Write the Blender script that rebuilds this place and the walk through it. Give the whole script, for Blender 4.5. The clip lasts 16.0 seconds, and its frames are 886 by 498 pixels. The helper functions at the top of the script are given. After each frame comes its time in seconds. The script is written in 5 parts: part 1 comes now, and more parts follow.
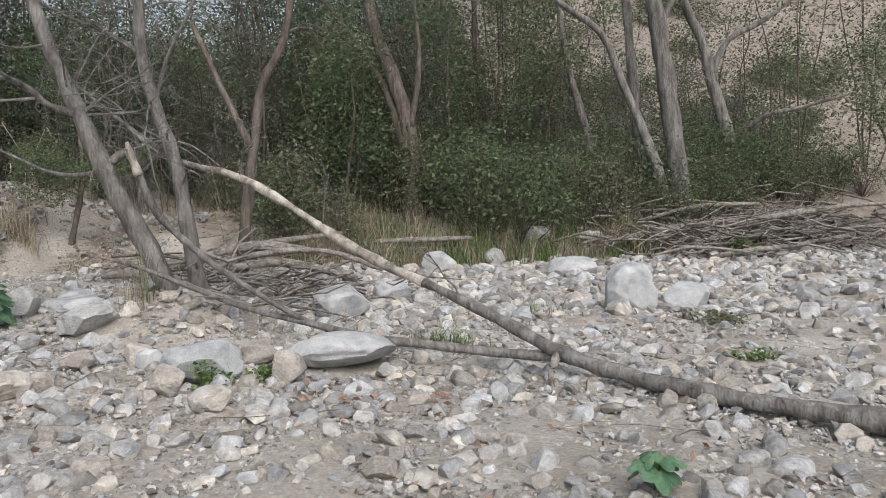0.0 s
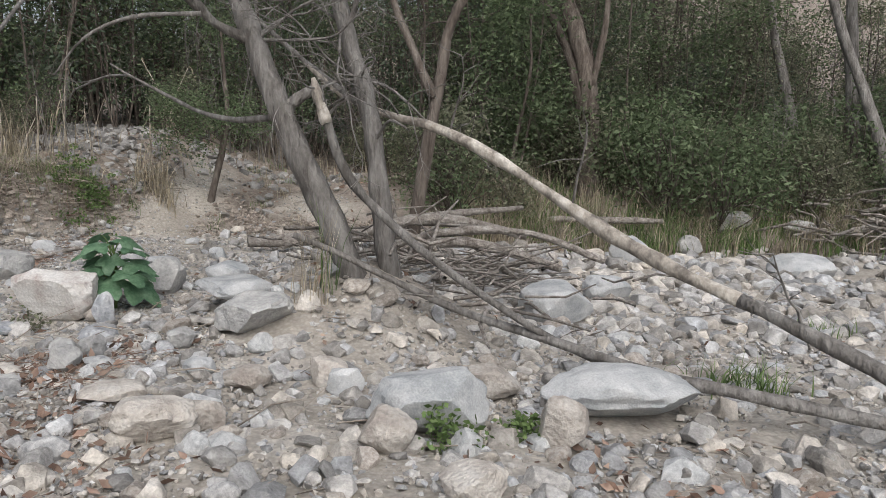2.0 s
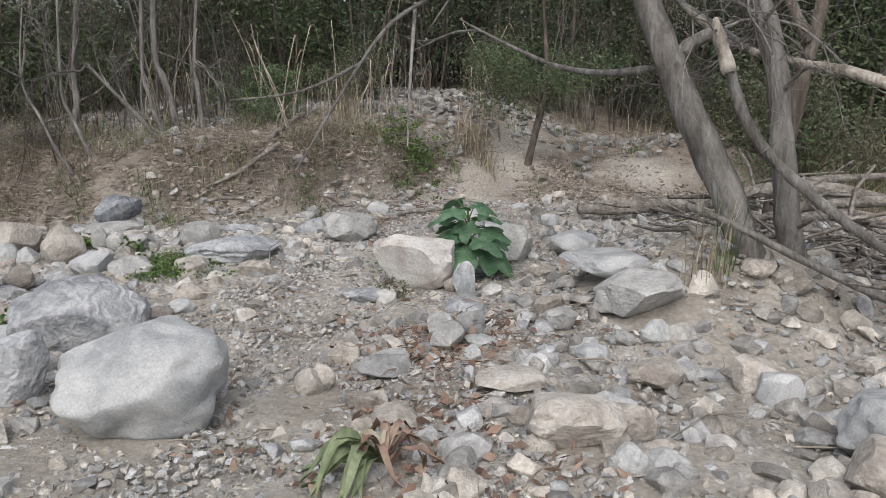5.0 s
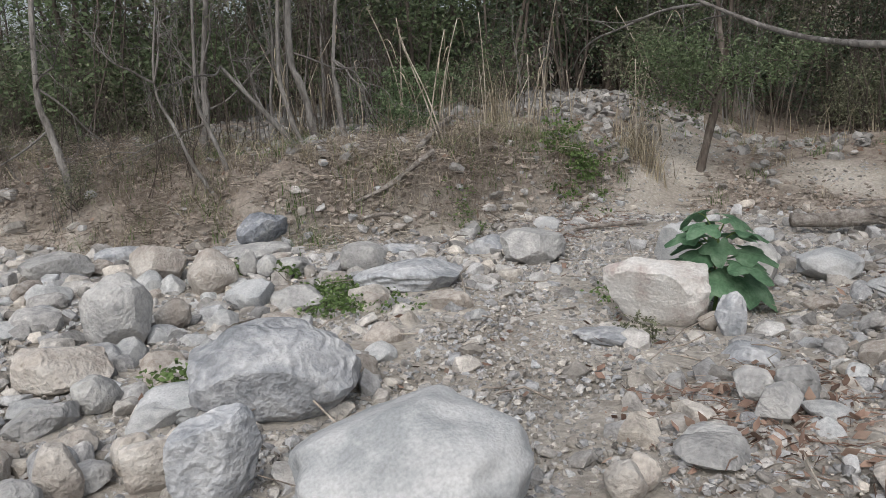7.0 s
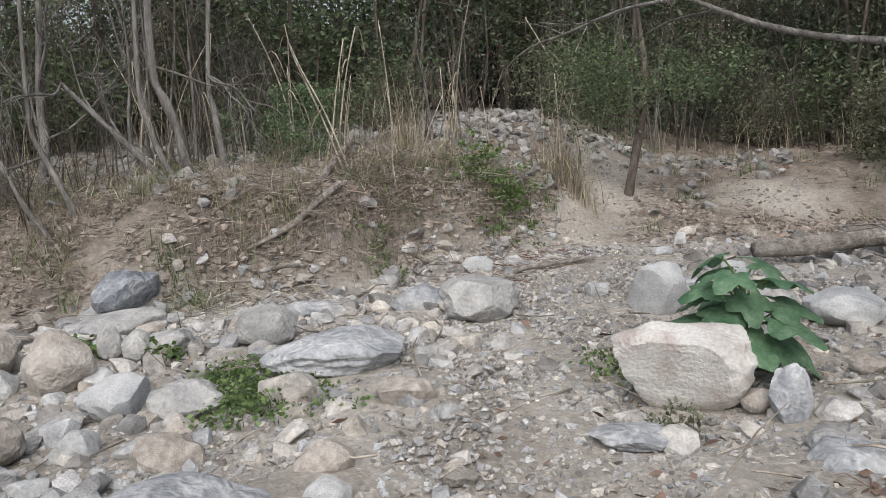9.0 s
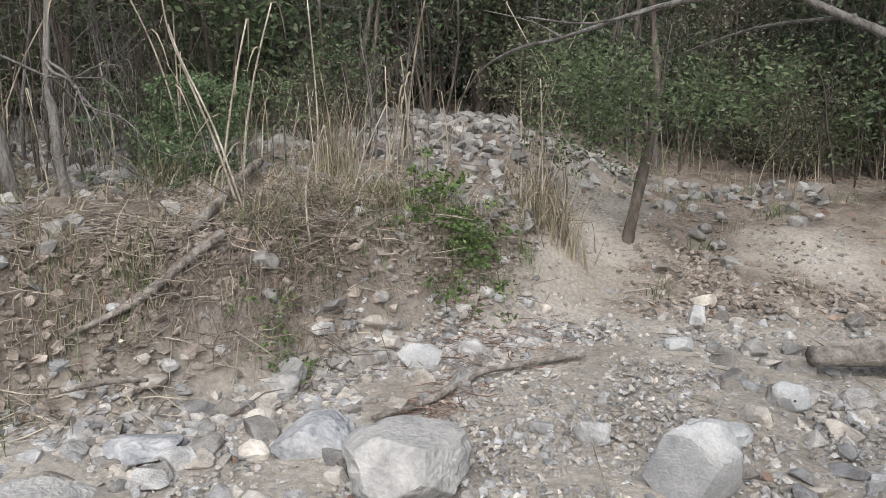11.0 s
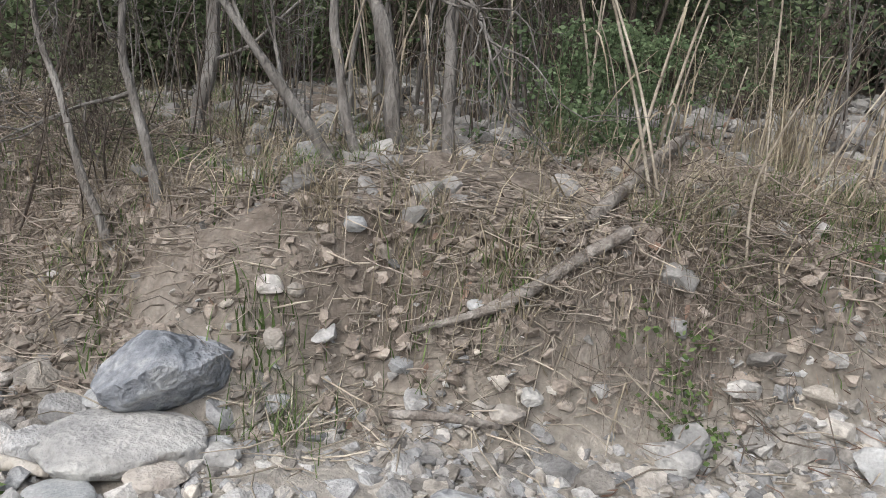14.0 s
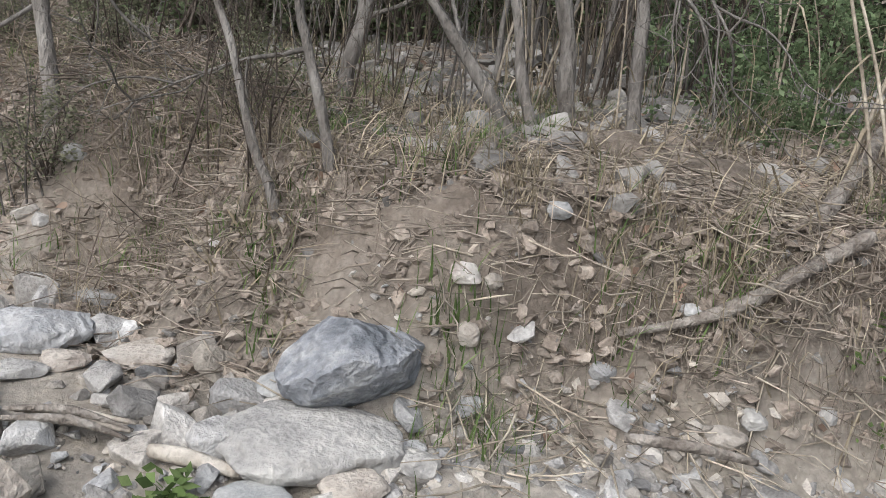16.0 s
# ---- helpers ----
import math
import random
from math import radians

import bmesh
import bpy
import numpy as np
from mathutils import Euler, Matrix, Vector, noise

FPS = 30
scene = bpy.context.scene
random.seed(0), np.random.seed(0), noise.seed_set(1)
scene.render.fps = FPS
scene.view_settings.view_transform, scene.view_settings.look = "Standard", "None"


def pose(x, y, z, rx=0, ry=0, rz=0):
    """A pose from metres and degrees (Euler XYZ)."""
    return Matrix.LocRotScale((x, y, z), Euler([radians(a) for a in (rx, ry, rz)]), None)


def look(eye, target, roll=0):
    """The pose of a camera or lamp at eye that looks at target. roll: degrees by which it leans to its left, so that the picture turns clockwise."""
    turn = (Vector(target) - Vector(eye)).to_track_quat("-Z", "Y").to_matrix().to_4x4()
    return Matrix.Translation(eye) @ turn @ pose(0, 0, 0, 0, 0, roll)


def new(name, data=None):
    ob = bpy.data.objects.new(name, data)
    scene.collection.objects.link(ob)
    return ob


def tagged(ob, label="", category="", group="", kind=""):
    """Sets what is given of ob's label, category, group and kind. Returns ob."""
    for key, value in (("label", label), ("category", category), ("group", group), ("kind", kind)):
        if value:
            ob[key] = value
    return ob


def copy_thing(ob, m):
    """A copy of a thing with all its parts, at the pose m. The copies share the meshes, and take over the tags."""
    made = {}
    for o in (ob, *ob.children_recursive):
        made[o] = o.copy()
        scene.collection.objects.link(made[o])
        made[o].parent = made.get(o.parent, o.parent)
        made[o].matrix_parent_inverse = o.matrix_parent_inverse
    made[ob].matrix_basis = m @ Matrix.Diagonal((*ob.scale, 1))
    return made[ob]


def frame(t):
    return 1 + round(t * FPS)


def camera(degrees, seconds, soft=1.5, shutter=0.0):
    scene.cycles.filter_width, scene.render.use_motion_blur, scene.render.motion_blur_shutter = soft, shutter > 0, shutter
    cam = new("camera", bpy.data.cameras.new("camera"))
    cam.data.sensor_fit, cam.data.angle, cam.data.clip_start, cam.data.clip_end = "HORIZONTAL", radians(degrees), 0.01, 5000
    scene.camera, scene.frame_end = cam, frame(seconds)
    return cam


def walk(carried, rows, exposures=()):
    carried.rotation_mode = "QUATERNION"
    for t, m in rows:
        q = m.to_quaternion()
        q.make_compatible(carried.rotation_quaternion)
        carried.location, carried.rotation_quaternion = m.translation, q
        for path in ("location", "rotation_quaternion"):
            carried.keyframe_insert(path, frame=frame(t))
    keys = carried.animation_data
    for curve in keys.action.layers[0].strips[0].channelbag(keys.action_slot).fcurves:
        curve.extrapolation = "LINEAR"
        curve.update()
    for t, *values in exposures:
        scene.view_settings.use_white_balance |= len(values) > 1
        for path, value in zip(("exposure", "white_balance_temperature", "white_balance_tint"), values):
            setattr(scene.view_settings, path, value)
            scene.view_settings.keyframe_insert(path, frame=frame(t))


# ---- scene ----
cam = camera(58.43, 16.0, 0.6)
ROWS = [
    (0.0, 0.010, -0.016, 1.501, 2.83, -7.11, 1.16),
    (0.5, -0.425, 0.612, 1.464, 2.37, -6.69, 1.21),
    (1.0, -0.670, 1.007, 1.443, 2.40, -9.05, -0.83),
    (1.5, -0.871, 1.489, 1.441, 4.20, -8.62, -0.75),
    (2.0, -1.431, 1.910, 1.388, 10.18, -9.46, -1.56),
    (2.5, -1.939, 1.948, 1.406, 19.94, -10.49, -3.21),
    (3.0, -2.064, 2.023, 1.404, 31.39, -7.75, -1.59),
    (3.5, -2.029, 2.096, 1.451, 35.38, -8.97, 5.38),
    (3.7, -2.123, 2.211, 1.402, 31.16, -9.71, 4.40),
    (5.8, -2.790, 2.452, 1.299, 29.01, -12.77, -0.40),
    (6.0, -2.968, 2.576, 1.297, 29.21, -12.31, -0.40),
    (6.5, -3.366, 2.740, 1.194, 32.72, -11.96, 1.06),
    (7.0, -3.856, 2.838, 1.155, 33.84, -11.35, 1.84),
    (7.5, -4.106, 2.866, 1.188, 36.17, -11.76, 0.69),
    (8.0, -4.295, 3.094, 1.201, 38.16, -11.45, 0.85),
    (8.5, -4.553, 3.415, 1.082, 35.25, -10.70, 1.68),
    (9.0, -4.885, 3.749, 1.125, 24.06, -10.03, 2.64),
    (9.2, -4.975, 3.856, 1.098, 22.06, -10.88, 1.92),
    (11.3, -5.575, 5.956, 1.405, 23.40, -11.92, -1.18),
    (11.5, -5.614, 6.079, 1.412, 25.44, -11.89, -0.74),
    (12.0, -5.687, 6.289, 1.422, 32.04, -13.00, 0.90),
    (12.5, -6.101, 6.478, 1.323, 39.95, -13.55, -2.18),
    (13.0, -6.326, 6.506, 1.291, 46.04, -13.92, -4.21),
    (13.5, -6.311, 6.576, 1.294, 47.31, -14.46, -4.53),
    (14.0, -6.424, 6.582, 1.247, 49.70, -14.81, -5.07),
    (14.5, -6.638, 6.466, 1.184, 51.82, -14.67, -5.83),
    (15.0, -6.766, 6.404, 1.124, 52.68, -16.17, -8.01),
    (15.5, -6.945, 6.371, 1.164, 54.51, -17.40, -7.95),
    (16.0, -7.032, 6.364, 1.176, 54.13, -17.74, -7.43),
]
EXPOSURES = [(0.0, 0.1), (3.0, -0.05), (6.0, -0.05), (8.0, -0.12), (9.0, 0.08), (11.5, 0.3), (16.0, 0.26)]
walk(cam, [(t, pose(x, y, z, 90 + pitch, roll, yaw)) for t, x, y, z, yaw, pitch, roll in ROWS], EXPOSURES)

# world and sun: an overcast sky over a wooded gully
world = bpy.data.worlds.new("overcast")
scene.world = world
world.use_nodes = True
wn = world.node_tree.nodes
sky = wn.new("ShaderNodeTexSky")
sky.sky_type, sky.sun_disc = "NISHITA", False
sky.sun_elevation, sky.sun_rotation, sky.dust_density = radians(50), radians(160), 4.0
wn["Background"].inputs["Strength"].default_value = 0.135
haze = wn.new("ShaderNodeHueSaturation")
haze.inputs["Saturation"].default_value, haze.inputs["Value"].default_value = 0.55, 1.1
world.node_tree.links.new(sky.outputs["Color"], haze.inputs["Color"])
world.node_tree.links.new(haze.outputs["Color"], wn["Background"].inputs["Color"])
sun = new("sun", bpy.data.lights.new("sun", "SUN"))
sun.data.energy, sun.data.angle, sun.data.color = 1.5, radians(60), (1.0, 1.0, 1.0)
sun.matrix_world = look((0, 0, 40), (40 * math.sin(radians(340)) * 0.84, 40 * math.cos(radians(340)) * 0.84, 0))

# ---- materials ----


def material(name, colors, scale=6.0, rough=0.9, bump=0.35, grain=60.0, spread=0.25, bands=0.0, island=False, stretch=(1, 1, 1), trans=0.0, tint=0.0):
    """A surface with two scales of colour noise, fine relief and some variation from piece to piece."""
    m = bpy.data.materials.new(name)
    m.use_nodes = True
    nt = m.node_tree
    n, l = nt.nodes, nt.links
    bsdf = n["Principled BSDF"]
    bsdf.inputs["Roughness"].default_value = rough
    bsdf.inputs["Specular IOR Level"].default_value = 0.25
    co = n.new("ShaderNodeTexCoord")
    mp = n.new("ShaderNodeMapping")
    mp.inputs["Scale"].default_value = stretch
    info = n.new("ShaderNodeObjectInfo")
    geo = n.new("ShaderNodeNewGeometry")
    rnd = geo.outputs["Random Per Island"] if island else info.outputs["Random"]
    add = n.new("ShaderNodeVectorMath")
    comb = n.new("ShaderNodeMath")
    comb.operation, comb.inputs[1].default_value = "MULTIPLY", 37.0
    l.new(rnd, comb.inputs[0])
    l.new(co.outputs["Object"], mp.inputs["Vector"])
    l.new(mp.outputs["Vector"], add.inputs[0])
    l.new(comb.outputs[0], add.inputs[1])
    big = n.new("ShaderNodeTexNoise")
    big.inputs["Scale"].default_value, big.inputs["Detail"].default_value, big.inputs["Roughness"].default_value = scale, 6, 0.65
    fine = n.new("ShaderNodeTexNoise")
    fine.inputs["Scale"].default_value, fine.inputs["Detail"].default_value = grain, 4
    for t in (big, fine):
        l.new(add.outputs[0], t.inputs["Vector"])
    ramp = n.new("ShaderNodeValToRGB")
    e = ramp.color_ramp.elements
    stops = [0.36, 0.5, 0.64]
    while len(e) < len(colors):
        e.new(0.5)
    for k, c in enumerate(colors):
        e[k].position, e[k].color = stops[k], (*c, 1)
    l.new(big.outputs["Fac"], ramp.inputs["Fac"])
    color = ramp.outputs["Color"]
    lift = n.new("ShaderNodeMath")
    lift.operation, lift.inputs[1].default_value = "MULTIPLY_ADD", 1.6
    l.new(big.outputs["Fac"], lift.inputs[0])
    l.new(fine.outputs["Fac"], lift.inputs[2])
    relief = lift.outputs[0]
    if bands:
        wave = n.new("ShaderNodeTexWave")
        wave.inputs["Scale"].default_value, wave.inputs["Distortion"].default_value = bands, 16.0
        wave.inputs["Detail"].default_value, wave.inputs["Detail Scale"].default_value = 6, 2.2
        l.new(add.outputs[0], wave.inputs["Vector"])
        mixb = n.new("ShaderNodeMix")
        mixb.data_type, mixb.blend_type = "RGBA", "MULTIPLY"
        mixb.inputs["Factor"].default_value = 0.32
        wr = n.new("ShaderNodeMapRange")
        wr.inputs["To Min"].default_value = 0.62
        wr.inputs["To Max"].default_value = 1.2
        l.new(wave.outputs["Fac"], wr.inputs["Value"])
        l.new(color, mixb.inputs["A"])
        l.new(wr.outputs[0], mixb.inputs["B"])
        color = mixb.outputs["Result"]
        sm = n.new("ShaderNodeMath")
        l.new(relief, sm.inputs[0])
        l.new(wave.outputs["Fac"], sm.inputs[1])
        relief = sm.outputs[0]
    # grain and piece-to-piece brightness
    gr = n.new("ShaderNodeMapRange")
    gr.inputs["From Min"].default_value, gr.inputs["From Max"].default_value = 0.3, 0.7
    gr.inputs["To Min"].default_value, gr.inputs["To Max"].default_value = 0.85, 1.13
    l.new(fine.outputs["Fac"], gr.inputs["Value"])
    pr = n.new("ShaderNodeMapRange")
    pr.inputs["To Min"].default_value, pr.inputs["To Max"].default_value = 1 - spread, 1 + spread
    l.new(rnd, pr.inputs["Value"])
    mul = n.new("ShaderNodeMath")
    mul.operation = "MULTIPLY"
    l.new(gr.outputs[0], mul.inputs[0])
    l.new(pr.outputs[0], mul.inputs[1])
    if tint:
        # some pieces are beige, others bluish
        turn = n.new("ShaderNodeMath")
        turn.operation, turn.inputs[1].default_value = "MULTIPLY", 7.31
        part_of = n.new("ShaderNodeMath")
        part_of.operation = "FRACT"
        l.new(rnd, turn.inputs[0])
        l.new(turn.outputs[0], part_of.inputs[0])
        hue = n.new("ShaderNodeValToRGB")
        for k, c in enumerate(((1 + tint, 1.0, 1 - 1.5 * tint), (1 - 0.8 * tint, 1.0, 1 + tint))):
            hue.color_ramp.elements[k].color = (*c, 1)
        l.new(part_of.outputs[0], hue.inputs["Fac"])
        mixh = n.new("ShaderNodeMix")
        mixh.data_type, mixh.blend_type = "RGBA", "MULTIPLY"
        mixh.inputs["Factor"].default_value = 1.0
        l.new(color, mixh.inputs["A"])
        l.new(hue.outputs["Color"], mixh.inputs["B"])
        color = mixh.outputs["Result"]
    hs = n.new("ShaderNodeHueSaturation")
    l.new(color, hs.inputs["Color"])
    l.new(mul.outputs[0], hs.inputs["Value"])
    l.new(hs.outputs["Color"], bsdf.inputs["Base Color"])
    if bump:
        bp = n.new("ShaderNodeBump")
        bp.inputs["Strength"].default_value, bp.inputs["Distance"].default_value = bump, 0.03
        l.new(relief, bp.inputs["Height"])
        l.new(bp.outputs["Normal"], bsdf.inputs["Normal"])
    if trans:
        tr = n.new("ShaderNodeBsdfTranslucent")
        mx = n.new("ShaderNodeMixShader")
        mx.inputs[0].default_value = trans
        l.new(hs.outputs["Color"], tr.inputs["Color"])
        l.new(bsdf.outputs[0], mx.inputs[1])
        l.new(tr.outputs[0], mx.inputs[2])
        l.new(mx.outputs[0], n["Material Output"].inputs["Surface"])
    return m


grey_rock = material("grey_rock", [(0.27, 0.27, 0.265), (0.38, 0.375, 0.365), (0.49, 0.485, 0.465)], 5, 0.85, 0.6, 45, 0.14)
pale_rock = material("pale_rock", [(0.31, 0.325, 0.33), (0.43, 0.437, 0.44), (0.53, 0.533, 0.53)], 5, 0.85, 0.25, 90, 0.08)
white_rock = material("white_rock", [(0.42, 0.36, 0.335), (0.60, 0.575, 0.545), (0.68, 0.665, 0.64)], 5, 0.85, 0.45, 60, 0.06)
brown_rock = material("brown_rock", [(0.30, 0.265, 0.235), (0.42, 0.385, 0.345), (0.52, 0.49, 0.45)], 5, 0.9, 0.6, 50, 0.16)
banded_rock = material("banded_rock", [(0.27, 0.285, 0.30), (0.39, 0.40, 0.415), (0.53, 0.535, 0.54)], 6, 0.8, 0.4, 50, 0.1, bands=3.0)
cobble_mat = material("cobble_stone", [(0.27, 0.265, 0.26), (0.38, 0.37, 0.36), (0.50, 0.49, 0.475)], 7, 0.88, 0.5, 60, 0.24, tint=0.05)
cobble_pale = material("pale_cobble", [(0.37, 0.375, 0.375), (0.49, 0.495, 0.49), (0.58, 0.58, 0.57)], 7, 0.88, 0.5, 60, 0.16)
cobble_brown = material("brown_cobble", [(0.30, 0.26, 0.225), (0.41, 0.37, 0.33), (0.51, 0.475, 0.43)], 7, 0.9, 0.5, 60, 0.2)
gravel_mat = material("gravel", [(0.25, 0.24, 0.23), (0.38, 0.367, 0.352), (0.51, 0.497, 0.48)], 9, 0.9, 0.5, 90, 0.42, island=True, tint=0.06)
clod_mat = material("earth_clods", [(0.21, 0.177, 0.148), (0.315, 0.27, 0.231), (0.41, 0.364, 0.318)], 8, 0.97, 0.5, 80, 0.3, island=True)
slate_rock = material("slate_rock", [(0.15, 0.165, 0.185), (0.25, 0.265, 0.29), (0.40, 0.41, 0.42)], 6, 0.8, 0.5, 50, 0.1, bands=3.0)
bark_mat = material("grey_bark", [(0.115, 0.105, 0.095), (0.19, 0.178, 0.165), (0.28, 0.268, 0.25)], 9, 0.95, 0.9, 45, 0.15, stretch=(1, 1, 0.25))
dark_bark = material("dark_bark", [(0.07, 0.057, 0.048), (0.12, 0.10, 0.085), (0.18, 0.157, 0.135)], 9, 0.95, 0.8, 45, 0.25, stretch=(1, 1, 0.25))
bare_wood = material("bare_wood", [(0.17, 0.15, 0.13), (0.40, 0.36, 0.31), (0.62, 0.58, 0.52)], 6, 0.8, 0.5, 50, 0.1, stretch=(1, 1, 0.5))
grey_wood = material("weathered_wood", [(0.14, 0.12, 0.105), (0.25, 0.225, 0.20), (0.37, 0.345, 0.315)], 12, 0.95, 0.8, 50, 0.3, island=True)
twig_mat = material("dead_twigs", [(0.15, 0.127, 0.107), (0.26, 0.226, 0.19), (0.40, 0.358, 0.305)], 6, 0.95, 0.2, 50, 0.45, island=True)
leaf_green = material("green_leaves", [(0.085, 0.12, 0.06), (0.14, 0.185, 0.10), (0.21, 0.255, 0.15)], 2.5, 0.6, 0, 30, 0.45, island=True, trans=0.45)
leaf_dark = material("dark_leaves", [(0.085, 0.12, 0.078), (0.13, 0.17, 0.115), (0.19, 0.23, 0.165)], 2.5, 0.6, 0, 30, 0.45, island=True, trans=0.45)
leaf_olive = material("olive_leaves", [(0.12, 0.13, 0.085), (0.185, 0.195, 0.13), (0.27, 0.275, 0.195)], 2.5, 0.7, 0, 30, 0.45, island=True, trans=0.45)
leaf_sage = material("sage_leaf", [(0.15, 0.19, 0.10), (0.22, 0.265, 0.15), (0.31, 0.345, 0.22)], 8, 0.6, 0.2, 40, 0.15, stretch=(1, 1, 0.4), trans=0.2)
leaf_feather = material("feathery_leaves", [(0.10, 0.15, 0.08), (0.16, 0.225, 0.12), (0.23, 0.29, 0.17)], 2.5, 0.7, 0, 30, 0.4, island=True, trans=0.45)
broad_leaf = material("broad_leaf", [(0.065, 0.14, 0.075), (0.115, 0.21, 0.12), (0.18, 0.285, 0.18)], 9, 0.5, 0.3, 40, 0.2, trans=0.25)
grass_green = material("green_grass", [(0.075, 0.125, 0.04), (0.13, 0.195, 0.07), (0.20, 0.265, 0.11)], 3, 0.7, 0, 30, 0.45, island=True, trans=0.3)
grass_dry = material("dry_grass", [(0.20, 0.168, 0.12), (0.33, 0.285, 0.21), (0.48, 0.43, 0.335)], 3, 0.85, 0, 30, 0.45, island=True, trans=0.2)
cane_mat = material("dry_cane", [(0.20, 0.172, 0.135), (0.33, 0.29, 0.235), (0.48, 0.435, 0.36)], 5, 0.8, 0.2, 40, 0.35, island=True)
terrace_stone = material("terrace_stone", [(0.17, 0.165, 0.16), (0.27, 0.262, 0.25), (0.38, 0.37, 0.355)], 2.2, 0.92, 0.3, 80, 0.36, island=True)
root_mat = material("dry_roots", [(0.13, 0.105, 0.085), (0.22, 0.185, 0.155), (0.34, 0.295, 0.25)], 5, 0.95, 0, 30, 0.45, island=True)
litter_mat = material("leaf_litter", [(0.14, 0.09, 0.068), (0.23, 0.155, 0.12), (0.34, 0.255, 0.20)], 3, 0.9, 0, 30, 0.45, island=True)


def ground_material():
    """Sand, silt and pebbly grit on the bed; brown earth with litter on the bank and terrace."""
    m = material("ground", [(0.395, 0.357, 0.308), (0.485, 0.445, 0.39), (0.565, 0.525, 0.47)], 1.3, 0.97, 1.0, 22, 0.0)
    nt = m.node_tree
    n, l = nt.nodes, nt.links
    hs = next(x for x in n if x.type == "HUE_SAT")
    att = n.new("ShaderNodeAttribute")
    att.attribute_name = "earth"
    co = next(x for x in n if x.type == "TEX_COORD")
    ns = n.new("ShaderNodeTexNoise")
    ns.inputs["Scale"].default_value, ns.inputs["Detail"].default_value, ns.inputs["Roughness"].default_value = 3.5, 8, 0.7
    l.new(co.outputs["Object"], ns.inputs["Vector"])
    er = n.new("ShaderNodeValToRGB")
    e = er.color_ramp.elements
    e.new(0.5)
    for k, (p, c) in enumerate(((0.3, (0.14, 0.115, 0.095)), (0.5, (0.28, 0.238, 0.20)), (0.7, (0.42, 0.37, 0.322)))):
        e[k].position, e[k].color = p, (*c, 1)
    l.new(ns.outputs["Fac"], er.inputs["Fac"])
    mix = n.new("ShaderNodeMix")
    mix.data_type = "RGBA"
    l.new(att.outputs["Fac"], mix.inputs["Factor"])
    l.new(hs.outputs["Color"], mix.inputs["A"])
    l.new(er.outputs["Color"], mix.inputs["B"])
    # pebbly cells
    vo = n.new("ShaderNodeTexVoronoi")
    vo.inputs["Scale"].default_value = 38
    l.new(co.outputs["Object"], vo.inputs["Vector"])
    vr = n.new("ShaderNodeMapRange")
    vr.inputs["From Max"].default_value = 0.75
    vr.inputs["To Min"].default_value, vr.inputs["To Max"].default_value = 1.12, 0.78
    l.new(vo.outputs["Distance"], vr.inputs["Value"])
    mm = n.new("ShaderNodeMix")
    mm.data_type, mm.blend_type = "RGBA", "MULTIPLY"
    mm.inputs["Factor"].default_value = 0.8
    l.new(mix.outputs["Result"], mm.inputs["A"])
    l.new(vr.outputs[0], mm.inputs["B"])
    l.new(mm.outputs["Result"], n["Principled BSDF"].inputs["Base Color"])
    bp = next(x for x in n if x.type == "BUMP")
    bp.inputs["Distance"].default_value = 0.05
    lump = n.new("ShaderNodeTexNoise")
    lump.inputs["Scale"].default_value, lump.inputs["Detail"].default_value, lump.inputs["Roughness"].default_value = 9, 9, 0.72
    l.new(co.outputs["Object"], lump.inputs["Vector"])
    l.new(lump.outputs["Fac"], bp.inputs["Height"])
    return m


ground_mat = ground_material()

# ---- the ground ----


def smooth(a, b, v):
    u = np.clip((np.asarray(v, float) - a) / (b - a), 0, 1)
    return u * u * (3 - 2 * u)


BANK_X = (-60, -14, -9.6, -8.9, -8.3, -7.8, -7.4, -6.9, -6.0, -4.0, -2.0, 2.0, 6.0, 12.0, 60)
BANK_Y = (2.0, 5.9, 7.2, 7.65, 8.22, 8.95, 9.9, 10.75, 11.2, 11.8, 13.2, 14.8, 16.5, 17.5, 22)


def height(x, y):
    """The ground's height: river bed, cut bank, wooded terrace and the hillside behind."""
    x, y = np.asarray(x, float), np.asarray(y, float)
    side = smooth(-5, -0.5, x)
    bed = -0.2 * smooth(0.5, -3.5, x) * (1 - side) - side * 0.042 * np.clip(y, 0, 15)
    foot = np.interp(x, BANK_X, BANK_Y)
    foot = foot + (0.13 * np.sin(2.9 * x) + 0.09 * np.sin(6.1 * x + 2 * y)) * smooth(-5, -7, x)
    d = (y - foot) * np.interp(x, (-10, -8.5, -7, -5, 0), (0.85, 0.75, 0.7, 0.9, 0.9))
    rise = np.interp(x, (-10, -8, -6.8, -6.0, -4, 0, 6), (0.72, 0.78, 0.5, 0.42, 0.6, 0.95, 1.1))
    run = np.interp(x, (-10, -8, -6.8, -6.0, -4, 0), (0.62, 0.72, 1.3, 1.9, 2.2, 2.5))
    terrace = rise * smooth(0, 1, d / run) + 0.035 * np.clip(d - run, 0, 12) + 0.075 * np.clip(d - run, 0, 4) * smooth(-6.5, -8.0, x)
    far = np.clip(d - 12, 0, None)
    hill = 0.5 * np.clip(far, 0, 60) * smooth(-42, -6, x - 0.35 * y) + 0.10 * np.clip(far, 0, 200)
    mound = 0.5 * np.exp(-((x + 3.2) ** 2 + (y - 7.7) ** 2) / 0.8)
    swell = 0.035 * np.sin(1.7 * x + 0.9 * y) * np.sin(1.3 * y - 0.6 * x + 1) * smooth(0, 2, np.hypot(x, y))
    return bed + terrace + hill + mound + swell


